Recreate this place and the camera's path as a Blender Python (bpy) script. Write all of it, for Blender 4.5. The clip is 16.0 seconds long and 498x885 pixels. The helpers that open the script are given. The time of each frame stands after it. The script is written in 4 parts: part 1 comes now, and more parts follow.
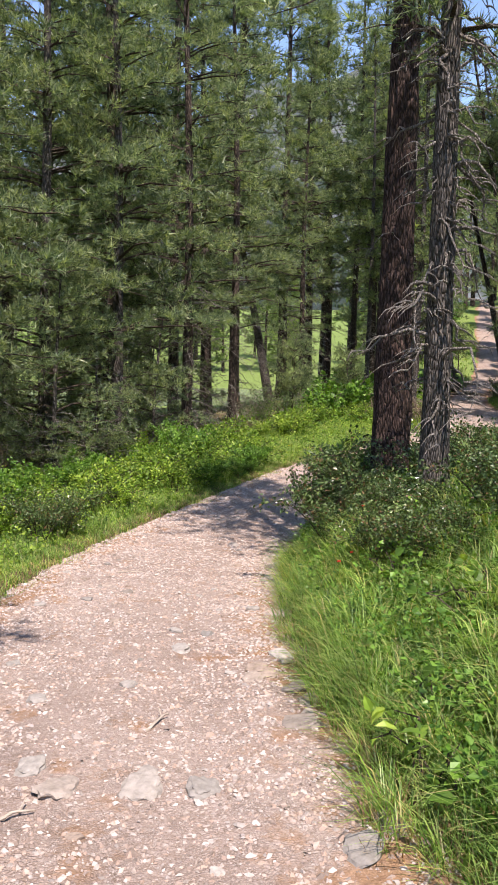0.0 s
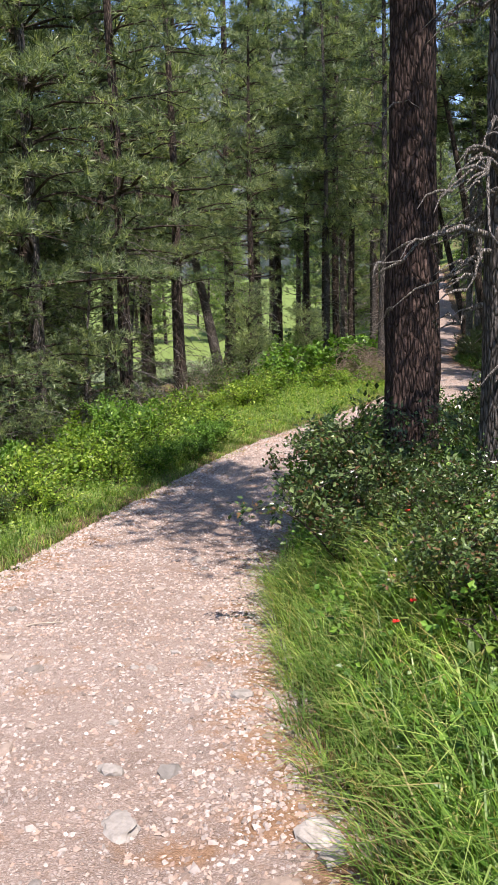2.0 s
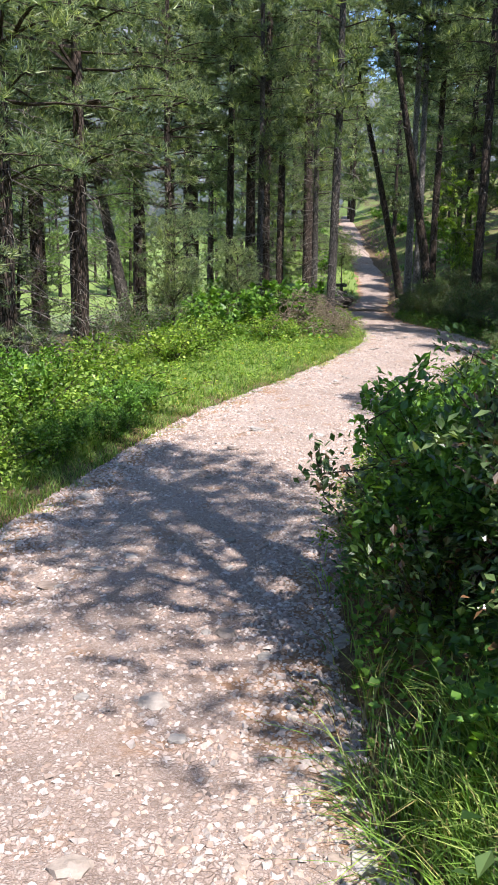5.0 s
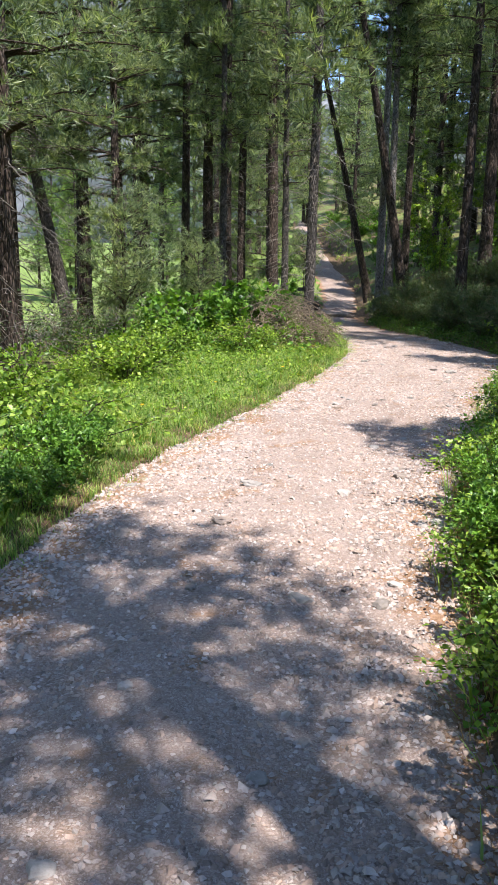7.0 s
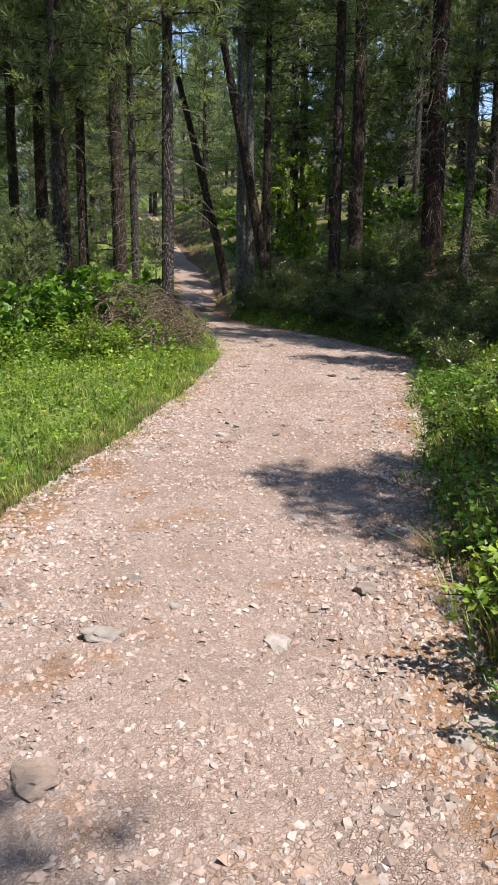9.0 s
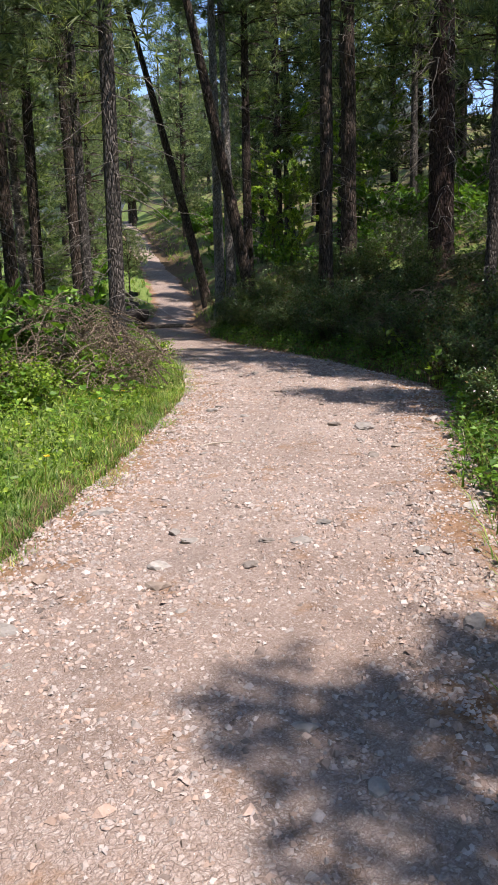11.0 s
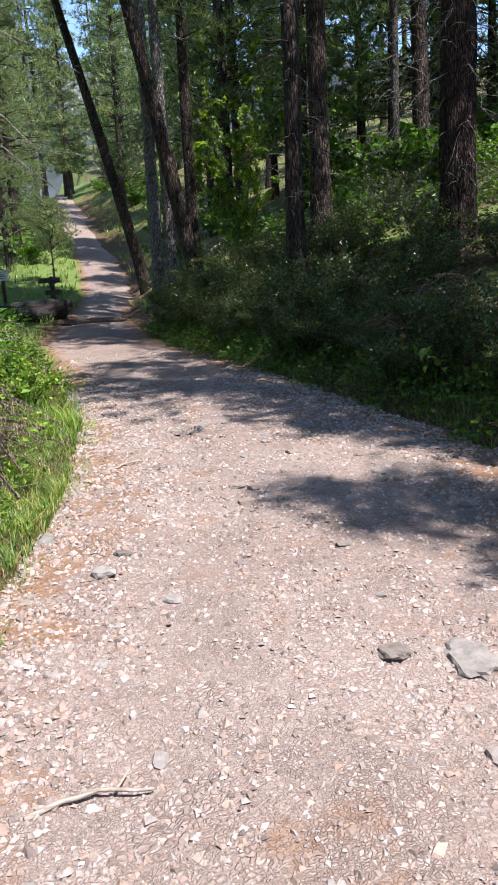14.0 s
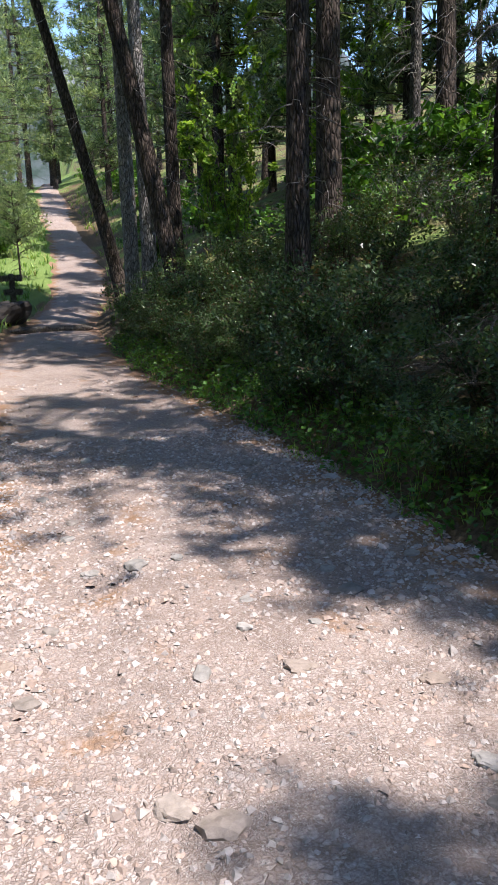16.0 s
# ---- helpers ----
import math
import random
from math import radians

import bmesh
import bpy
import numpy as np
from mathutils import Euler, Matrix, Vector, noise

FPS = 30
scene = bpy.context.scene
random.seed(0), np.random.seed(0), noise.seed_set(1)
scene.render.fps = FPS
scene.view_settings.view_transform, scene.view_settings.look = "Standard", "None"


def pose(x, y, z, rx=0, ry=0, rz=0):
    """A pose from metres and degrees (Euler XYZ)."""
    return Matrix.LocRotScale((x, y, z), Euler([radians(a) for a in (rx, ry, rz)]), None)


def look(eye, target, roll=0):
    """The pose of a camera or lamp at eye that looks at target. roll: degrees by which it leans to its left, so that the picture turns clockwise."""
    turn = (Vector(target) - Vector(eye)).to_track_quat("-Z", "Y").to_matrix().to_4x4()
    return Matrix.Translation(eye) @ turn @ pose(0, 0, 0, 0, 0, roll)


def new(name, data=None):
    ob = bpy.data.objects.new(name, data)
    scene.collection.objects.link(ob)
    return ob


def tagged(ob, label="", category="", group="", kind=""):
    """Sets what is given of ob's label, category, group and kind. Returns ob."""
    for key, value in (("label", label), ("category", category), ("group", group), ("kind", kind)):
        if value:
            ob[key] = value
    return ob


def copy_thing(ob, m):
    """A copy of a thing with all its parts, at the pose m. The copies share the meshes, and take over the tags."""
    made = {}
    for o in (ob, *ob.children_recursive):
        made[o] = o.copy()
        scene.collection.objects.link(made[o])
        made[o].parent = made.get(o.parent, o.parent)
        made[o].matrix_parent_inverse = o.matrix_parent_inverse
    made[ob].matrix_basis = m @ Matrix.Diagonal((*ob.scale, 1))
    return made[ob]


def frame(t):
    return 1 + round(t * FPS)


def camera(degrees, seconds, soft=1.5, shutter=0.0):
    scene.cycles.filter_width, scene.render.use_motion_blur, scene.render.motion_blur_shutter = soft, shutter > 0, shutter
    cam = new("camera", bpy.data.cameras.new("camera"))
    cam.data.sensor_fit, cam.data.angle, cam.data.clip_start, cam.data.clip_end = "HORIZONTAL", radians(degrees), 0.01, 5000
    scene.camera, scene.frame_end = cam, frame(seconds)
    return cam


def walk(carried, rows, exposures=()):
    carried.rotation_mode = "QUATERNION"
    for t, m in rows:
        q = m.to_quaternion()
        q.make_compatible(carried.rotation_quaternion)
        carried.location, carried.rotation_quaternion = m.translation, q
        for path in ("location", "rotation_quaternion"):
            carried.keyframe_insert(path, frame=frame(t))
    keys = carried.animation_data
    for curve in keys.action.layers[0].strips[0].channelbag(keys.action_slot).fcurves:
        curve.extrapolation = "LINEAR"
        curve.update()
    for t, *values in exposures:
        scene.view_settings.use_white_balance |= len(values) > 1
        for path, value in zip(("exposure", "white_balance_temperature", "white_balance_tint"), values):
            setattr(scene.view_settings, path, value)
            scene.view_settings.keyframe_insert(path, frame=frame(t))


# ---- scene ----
cam = camera(35.1, 16.0, soft=0.5)
METRES, EYE, TILT, LEAN, TURN = 22.4, 1.5, 0.0, 0.0, 0.0
ROWS = [
    (0.0, 0.0, 0.0, 0.0, 0.13, -6.94, -1.07),
    (0.5, 0.0019, 0.0304, -0.0042, 0.88, -7.67, -1.25),
    (1.0, 0.0047, 0.0611, -0.008, -1.66, -9.94, -1.27),
    (1.5, 0.001, 0.0911, -0.0111, -1.52, -9.81, -0.69),
    (2.0, -0.0057, 0.1208, -0.014, -4.05, -8.93, 1.39),
    (2.5, -0.013, 0.1521, -0.0164, -7.04, -11.32, 0.13),
    (3.0, -0.0199, 0.1814, -0.0202, -9.48, -11.51, -1.52),
    (5.5, -0.0156, 0.3338, -0.0396, -12.08, -11.83, -0.4),
    (6.0, -0.0144, 0.3633, -0.0405, -14.5, -11.82, -1.33),
    (6.5, -0.0094, 0.393, -0.0428, -16.41, -11.56, -0.96),
    (7.0, -0.0051, 0.4255, -0.0446, -15.01, -11.13, -0.67),
    (7.5, 0.0009, 0.4552, -0.0458, -19.73, -10.81, -0.29),
    (8.0, 0.0076, 0.4871, -0.0476, -21.13, -11.57, 0.27),
    (8.5, 0.017, 0.5175, -0.0481, -26.7, -11.39, -0.73),
    (9.0, 0.0306, 0.5465, -0.0488, -25.71, -11.46, -0.04),
    (9.5, 0.0457, 0.5724, -0.0477, -26.29, -11.1, 0.2),
    (12.0, 0.1221, 0.716, -0.0462, -26.29, -10.91, 2.21),
    (12.5, 0.1358, 0.7465, -0.0455, -26.93, -12.82, 2.02),
    (13.0, 0.1519, 0.7728, -0.043, -29.09, -12.83, 2.79),
    (13.5, 0.1672, 0.8, -0.0404, -29.33, -12.68, 3.15),
    (14.0, 0.1841, 0.8247, -0.0385, -29.97, -12.92, 3.3),
    (14.5, 0.2016, 0.851, -0.0375, -29.81, -12.88, 3.07),
    (15.0, 0.2174, 0.8762, -0.0359, -29.7, -13.15, 2.72),
    (15.5, 0.2344, 0.9036, -0.0356, -28.53, -13.49, 2.63),
    (16.0, 0.2485, 0.9287, -0.0345, -30.33, -13.18, 1.91),
]
walk(cam, [(t, pose(0, 0, EYE, TILT, LEAN, TURN) @ pose(METRES * x, METRES * y, METRES * z, 90 + pitch, roll, yaw)) for t, x, y, z, yaw, pitch, roll in ROWS],
     exposures=((0.0, 1.1, 6650, 19), (3.0, 1.1, 6400, 18), (6.0, 1.45, 6100, 13), (7.5, 1.3, 6350, 14), (9.0, 0.92, 6650, 15), (12.5, 0.98, 6200, 18), (14.5, 1.2, 6000, 15), (16.0, 1.3, 6000, 14)))

# ---------------------------------------------------------------- light
SUN_AZ, SUN_EL = radians(159.5), radians(62)
TO_SUN = Vector((math.sin(SUN_AZ) * math.cos(SUN_EL), math.cos(SUN_AZ) * math.cos(SUN_EL), math.sin(SUN_EL)))
world = bpy.data.worlds.new("sky")
scene.world = world
world.use_nodes = True
wn = world.node_tree
sky = wn.nodes.new("ShaderNodeTexSky")
sky.sky_type, sky.sun_disc, sky.sun_elevation, sky.sun_rotation = "NISHITA", False, SUN_EL, SUN_AZ
sky.altitude, sky.air_density, sky.dust_density, sky.ozone_density = 1500, 1.0, 0.4, 2.0
wn.links.new(sky.outputs[0], wn.nodes["Background"].inputs[0])
wn.nodes["Background"].inputs[1].default_value = 0.15
sun_data = bpy.data.lights.new("sun", "SUN")
sun_data.energy, sun_data.angle, sun_data.color = 4.6, radians(0.53), (1.0, 0.93, 0.84)
sun_lamp = new("sun", sun_data)
sun_lamp.matrix_world = look(TO_SUN * 100, (0, 0, 0))

# ---------------------------------------------------------------- materials
def material(name, rough=0.8, spec=0.3):
    m = bpy.data.materials.new(name)
    m.use_nodes = True
    b = m.node_tree.nodes["Principled BSDF"]
    b.inputs["Roughness"].default_value = rough
    b.inputs["Specular IOR Level"].default_value = spec
    return m, m.node_tree, b


def node(nt, kind, **inputs):
    n = nt.nodes.new("ShaderNode" + kind)
    for key, value in inputs.items():
        n.inputs[key].default_value = value
    return n


def coords(nt, stretch=(1, 1, 1), space="Object"):
    if space == "World":
        g = nt.nodes.new("ShaderNodeNewGeometry").outputs["Position"]
    else:
        g = nt.nodes.new("ShaderNodeTexCoord").outputs["Object"]
    mp = node(nt, "Mapping", Scale=stretch)
    nt.links.new(g, mp.inputs["Vector"])
    return mp.outputs[0]


def ramp(nt, fac, stops):
    r = nt.nodes.new("ShaderNodeValToRGB")
    while len(r.color_ramp.elements) < len(stops):
        r.color_ramp.elements.new(0.5)
    for e, (p, c) in zip(r.color_ramp.elements, stops):
        e.position, e.color = p, (*c, 1)
    nt.links.new(fac, r.inputs[0])
    return r.outputs[0]


def noise_tex(nt, vec, scale, detail=5, rough=0.6):
    n = node(nt, "TexNoise", Scale=scale, Detail=detail, Roughness=rough)
    nt.links.new(vec, n.inputs["Vector"])
    return n.outputs[0]


def noise_col(nt, vec, scale):
    n = node(nt, "TexNoise", Scale=scale, Detail=4.0)
    nt.links.new(vec, n.inputs["Vector"])
    return n.outputs["Color"]


def mix(nt, fac, a, b, blend="MIX"):
    m = nt.nodes.new("ShaderNodeMix")
    m.data_type, m.blend_type = "RGBA", blend
    for sock, v in ((m.inputs[0], fac), (m.inputs[6], a), (m.inputs[7], b)):
        if isinstance(v, (int, float)):
            sock.default_value = v
        elif isinstance(v, tuple):
            sock.default_value = (*v, 1)
        else:
            nt.links.new(v, sock)
    return m.outputs[2]


def bump(nt, b, height, strength, dist):
    n = node(nt, "Bump", Strength=strength, Distance=dist)
    nt.links.new(height, n.inputs["Height"])
    nt.links.new(n.outputs[0], b.inputs["Normal"])


def leafy(name, dark, mid, light, glow=0.3, rough=0.55, patch=1.5, dry=None, dry_at=0.93):
    """Leaves, needles and blades: each one varies, with broad patches on top and light passing through."""
    m, nt, b = material(name, rough, 0.35)
    isl = nt.nodes.new("ShaderNodeNewGeometry").outputs["Random Per Island"]
    stops = [(0.0, dark), (0.5, mid), (0.9, light)]
    if dry:
        stops = [(0.0, dark), (0.45, mid), (dry_at - 0.03, light), (dry_at, dry)]
    col = ramp(nt, isl, stops)
    big = noise_tex(nt, coords(nt, space="World"), patch, 3)
    shade = ramp(nt, big, [(0.3, (0.72, 0.78, 0.72)), (0.7, (1.18, 1.1, 0.9))])
    col = mix(nt, 1.0, col, shade, "MULTIPLY")
    clump = noise_tex(nt, coords(nt, space="World"), 4.5, 2)
    col = mix(nt, 1.0, col, ramp(nt, clump, [(0.33, (0.62, 0.66, 0.68)), (0.52, (1.0, 1.0, 1.0)), (0.68, (1.38, 1.34, 1.2))]), "MULTIPLY")
    nt.links.new(col, b.inputs["Base Color"])
    tr = nt.nodes.new("ShaderNodeBsdfTranslucent")
    nt.links.new(mix(nt, 1.0, col, (1.25, 1.3, 0.5), "MULTIPLY"), tr.inputs[0])
    ms = node(nt, "MixShader", Fac=glow)
    nt.links.new(b.outputs[0], ms.inputs[1])
    nt.links.new(tr.outputs[0], ms.inputs[2])
    nt.links.new(ms.outputs[0], nt.nodes["Material Output"].inputs[0])
    return m


NEEDLE = leafy("pine_needles", (0.045, 0.078, 0.050), (0.170, 0.232, 0.142), (0.35, 0.41, 0.275), 0.46, 0.36, 0.8)
NEEDLE_BLUE = leafy("spruce_needles", (0.06, 0.09, 0.06), (0.165, 0.225, 0.135), (0.31, 0.365, 0.22), 0.46, 0.38, 0.8)
LARCH = leafy("larch_needles", (0.07, 0.125, 0.04), (0.15, 0.23, 0.075), (0.27, 0.36, 0.13), 0.4, 0.5, 0.8)
GRASS = leafy("grass_blades", (0.07, 0.145, 0.032), (0.17, 0.30, 0.062), (0.37, 0.47, 0.17), 0.45, 0.38, 0.9, (0.42, 0.36, 0.19), 0.90)
HERB = leafy("herb_leaves", (0.07, 0.14, 0.022), (0.155, 0.27, 0.036), (0.31, 0.42, 0.08), 0.42, 0.42, 0.7)
BUSH = leafy("bush_leaves", (0.022, 0.05, 0.016), (0.06, 0.105, 0.036), (0.18, 0.25, 0.115), 0.28, 0.28, 0.9, (0.15, 0.085, 0.05), 0.91)
LUSH = leafy("broad_leaves", (0.045, 0.11, 0.018), (0.09, 0.20, 0.03), (0.17, 0.31, 0.05), 0.35, 0.4, 0.8)
LITTER = leafy("dry_litter", (0.14, 0.08, 0.045), (0.28, 0.17, 0.09), (0.42, 0.30, 0.18), 0.1, 0.8, 2.0)


def bark_material(name, dark, mid, light, scale=1.0):
    m, nt, b = material(name, 0.92, 0.15)
    v = coords(nt, (9 * scale, 9 * scale, 3.0 * scale))
    n1 = noise_tex(nt, v, 2.2, 8, 0.7)
    n2 = noise_tex(nt, coords(nt), 2.0, 4)
    fine = noise_tex(nt, coords(nt, (30, 30, 9)), 3.0, 4)
    col = ramp(nt, n1, [(0.32, dark), (0.5, mid), (0.68, light)])
    col = mix(nt, 1.0, col, ramp(nt, n2, [(0.3, (0.7, 0.72, 0.72)), (0.7, (1.25, 1.18, 1.1))]), "MULTIPLY")
    col = mix(nt, 0.25, col, ramp(nt, fine, [(0.35, dark), (0.65, light)]))
    warp = mix(nt, 0.25, coords(nt, (13 * scale, 13 * scale, 3.0 * scale)), noise_col(nt, coords(nt, (1, 1, 0.4)), 6.0))
    vor = node(nt, "TexVoronoi", Scale=2.6)
    vor.feature = "DISTANCE_TO_EDGE"
    nt.links.new(warp, vor.inputs["Vector"])
    crack = ramp(nt, vor.outputs["Distance"], [(0.0, (0.30, 0.29, 0.28)), (0.14, (0.8, 0.8, 0.8)), (0.45, (1.25, 1.2, 1.18))])
    col = mix(nt, 1.0, col, crack, "MULTIPLY")
    nt.links.new(col, b.inputs["Base Color"])
    bump(nt, b, mix(nt, 0.45, crack, n1), 1.0, 0.05)
    return m


BARK = bark_material("pine_bark", (0.022, 0.017, 0.014), (0.075, 0.056, 0.046), (0.20, 0.165, 0.14))
BARK_RED = bark_material("reddish_bark", (0.024, 0.016, 0.014), (0.075, 0.050, 0.043), (0.165, 0.12, 0.105), 1.5)
BARK_GREY = bark_material("grey_bark", (0.045, 0.04, 0.036), (0.12, 0.108, 0.098), (0.27, 0.25, 0.23), 1.7)
BARK_PALE = bark_material("pale_bark", (0.10, 0.094, 0.088), (0.27, 0.255, 0.24), (0.50, 0.48, 0.455), 1.4)
STICK_M, snt, sb = material("bleached_wood", 0.85, 0.2)
snt.links.new(ramp(snt, noise_tex(snt, coords(snt, (4, 30, 30)), 4.0, 4), [(0.3, (0.22, 0.18, 0.14)), (0.7, (0.45, 0.39, 0.32))]), sb.inputs["Base Color"])
TWIG = bark_material("dead_twig", (0.18, 0.165, 0.15), (0.34, 0.315, 0.285), (0.50, 0.465, 0.425), 3)
TWIG_DARK = bark_material("branch_bark", (0.05, 0.038, 0.03), (0.11, 0.085, 0.065), (0.22, 0.18, 0.145), 2)


def path_material():
    m, nt, b = material("gravel_path", 0.95, 0.1)
    w = coords(nt, space="World")
    big = noise_tex(nt, w, 0.55, 6, 0.65)
    mid = noise_tex(nt, w, 2.6, 6, 0.65)
    bent = mix(nt, 0.05, w, noise_col(nt, w, 22.0))
    stones = []
    for size in (52.0, 88.0, 160.0):
        cell = node(nt, "TexVoronoi", Scale=size)
        gap = node(nt, "TexVoronoi", Scale=size)
        gap.feature = "DISTANCE_TO_EDGE"
        nt.links.new(bent, cell.inputs["Vector"])
        nt.links.new(bent, gap.inputs["Vector"])
        body = ramp(nt, cell.outputs["Color"], [(0.12, (0.22, 0.178, 0.155)), (0.35, (0.295, 0.245, 0.218)), (0.6, (0.35, 0.30, 0.275)), (0.85, (0.42, 0.385, 0.36))])
        joint = ramp(nt, gap.outputs["Distance"], [(0.0, (0.3, 0.3, 0.3)), (0.2, (1, 1, 1))])
        stones.append((mix(nt, joint, (0.215, 0.165, 0.135), body), joint))
    which = ramp(nt, noise_tex(nt, w, 3.1, 5), [(0.40, (0, 0, 0)), (0.60, (1, 1, 1))])
    third = ramp(nt, noise_tex(nt, w, 7.3, 5), [(0.45, (0, 0, 0)), (0.60, (1, 1, 1))])
    col = mix(nt, third, mix(nt, which, stones[0][0], stones[1][0]), stones[2][0])
    soil = ramp(nt, noise_tex(nt, w, 30.0, 4), [(0.3, (0.19, 0.11, 0.06)), (0.7, (0.34, 0.225, 0.145))])
    edge = nt.nodes.new("ShaderNodeAttribute")
    edge.attribute_name = "verge"
    add = node(nt, "Math")
    add.operation = "MULTIPLY_ADD"
    nt.links.new(edge.outputs["Fac"], add.inputs[0])
    add.inputs[1].default_value = 0.36
    nt.links.new(mid, add.inputs[2])
    dirt = ramp(nt, add.outputs[0], [(0.57, (0, 0, 0)), (0.70, (0.9, 0.9, 0.9))])
    col = mix(nt, dirt, col, soil)
    col = mix(nt, 1.0, col, ramp(nt, big, [(0.3, (0.86, 0.80, 0.76)), (0.7, (1.12, 1.10, 1.08))]), "MULTIPLY")
    grit = noise_tex(nt, w, 140.0, 4, 0.7)
    col = mix(nt, 1.0, col, ramp(nt, grit, [(0.3, (0.72, 0.70, 0.68)), (0.7, (1.22, 1.2, 1.18))]), "MULTIPLY")
    nt.links.new(col, b.inputs["Base Color"])
    bump(nt, b, mix(nt, which, stones[0][1], stones[1][1]), 0.8, 0.008)
    return m


def stone_material(name, lo, hi, island=True):
    m, nt, b = material(name, 0.9, 0.2)
    if island:
        r = nt.nodes.new("ShaderNodeNewGeometry").outputs["Random Per Island"]
    else:
        r = nt.nodes.new("ShaderNodeObjectInfo").outputs["Random"]
    pink = tuple(c * f for c, f in zip(hi, (1.0, 0.84, 0.74)))
    col = ramp(nt, r, [(0.0, lo), (0.4, pink), (0.62, hi), (0.8, tuple(c * 0.75 for c in hi)), (0.95, tuple(c * 1.2 for c in hi))])
    n = noise_tex(nt, coords(nt, space="World"), 22.0, 6, 0.7)
    col = mix(nt, 1.0, col, ramp(nt, n, [(0.3, (0.68, 0.66, 0.62)), (0.65, (1.15, 1.13, 1.1))]), "MULTIPLY")
    nt.links.new(col, b.inputs["Base Color"])
    bump(nt, b, n, 0.6, 0.01)
    return m


def ground_material():
    m, nt, b = material("forest_floor", 0.97, 0.1)
    w = coords(nt, space="World")
    a = noise_tex(nt, w, 1.1, 6, 0.65)
    f = noise_tex(nt, w, 26.0, 6, 0.7)
    soil = ramp(nt, f, [(0.3, (0.05, 0.036, 0.022)), (0.6, (0.16, 0.11, 0.065)), (0.8, (0.26, 0.19, 0.115))])
    green = ramp(nt, f, [(0.3, (0.075, 0.12, 0.028)), (0.7, (0.20, 0.26, 0.075))])
    g = nt.nodes.new("ShaderNodeAttribute")
    g.attribute_name = "meadow"
    add = node(nt, "Math")
    add.operation = "ADD"
    nt.links.new(g.outputs["Fac"], add.inputs[0])
    nt.links.new(a, add.inputs[1])
    col = mix(nt, ramp(nt, add.outputs[0], [(0.5, (0, 0, 0)), (0.72, (1, 1, 1))]), soil, green)
    nt.links.new(col, b.inputs["Base Color"])
    bump(nt, b, f, 0.8, 0.04)
    return m


PATH_M, GROUND_M = path_material(), ground_material()
GRAVEL_M = stone_material("gravel_stones", (0.18, 0.15, 0.135), (0.40, 0.355, 0.33))
STONE_M = stone_material("path_stone", (0.17, 0.16, 0.15), (0.285, 0.265, 0.245), False)
# dark grey taken down to near black: the boulder's shade is in the colour
BOULDER_SHADE_M = stone_material("shade_darkened_rock", (0.02, 0.02, 0.02), (0.05, 0.048, 0.047), False)
CLIFF_M, cnt, cb = material("cliff_rock", 0.95, 0.1)
cn = noise_tex(cnt, coords(cnt, (1, 1, 0.4), "World"), 0.03, 9, 0.65)
cnt.links.new(ramp(cnt, cn, [(0.40, (0.030, 0.045, 0.035)), (0.54, (0.075, 0.085, 0.085)), (0.72, (0.20, 0.205, 0.215))]), cb.inputs["Base Color"])
WATER_M, wnt, wb = material("pond_water", 0.12, 0.5)
wv = noise_tex(wnt, coords(wnt, space="World"), 0.35, 3)
wnt.links.new(ramp(wnt, wv, [(0.3, (0.13, 0.17, 0.085)), (0.7, (0.22, 0.26, 0.13))]), wb.inputs["Base Color"])
bump(wnt, wb, noise_tex(wnt, coords(wnt, space="World"), 5.0, 3), 0.06, 0.05)
WOOD_M = bark_material("weathered_wood", (0.10, 0.085, 0.07), (0.20, 0.175, 0.15), (0.33, 0.30, 0.265), 2)
WHITE_M, qnt, qb = material("sign_paint", 0.5, 0.4)
qnt.links.new(ramp(qnt, noise_tex(qnt, coords(qnt), 14, 4), [(0.3, (0.68, 0.68, 0.66)), (0.6, (0.82, 0.82, 0.81))]), qb.inputs["Base Color"])
RED_M, rnt, rb = material("red_petals", 0.5, 0.3)
rnt.links.new(ramp(rnt, noise_tex(rnt, coords(rnt), 60, 2), [(0.3, (0.5, 0.02, 0.015)), (0.7, (0.75, 0.05, 0.03))]), rb.inputs["Base Color"])
YELLOW_M, ynt, yb = material("yellow_petals", 0.5, 0.3)
ynt.links.new(ramp(ynt, noise_tex(ynt, coords(ynt), 60, 2), [(0.3, (0.75, 0.45, 0.02)), (0.7, (0.85, 0.62, 0.05))]), yb.inputs["Base Color"])
PALE_M, pnt, pb = material("white_petals", 0.5, 0.3)
pnt.links.new(ramp(pnt, noise_tex(pnt, coords(pnt), 60, 2), [(0.3, (0.7, 0.68, 0.66)), (0.7, (0.8, 0.8, 0.78))]), pb.inputs["Base Color"])

# ---------------------------------------------------------------- mesh helpers
rng = np.random.default_rng(7)


def mesh_from(name, verts, faces, mats, smooth=False, face_mat=None):
    """A mesh from numpy arrays; all faces have the same number of corners."""
    verts, faces = np.asarray(verts, np.float32), np.asarray(faces, np.int32)
    me = bpy.data.meshes.new(name)
    n, k = faces.shape
    me.vertices.add(len(verts))
    me.vertices.foreach_set("co", verts.ravel())
    me.loops.add(n * k)
    me.loops.foreach_set("vertex_index", faces.ravel())
    me.polygons.add(n)
    me.polygons.foreach_set("loop_start", np.arange(0, n * k, k, dtype=np.int32))
    me.polygons.foreach_set("use_smooth", np.full(n, smooth))
    for mt in (mats if isinstance(mats, (list, tuple)) else [mats]):
        me.materials.append(mt)
    me.update(calc_edges=True)
    me.validate()
    return me


def part(name, me, parent, label=""):
    ob = new(name, me)
    ob.parent = parent
    return tagged(ob, label)


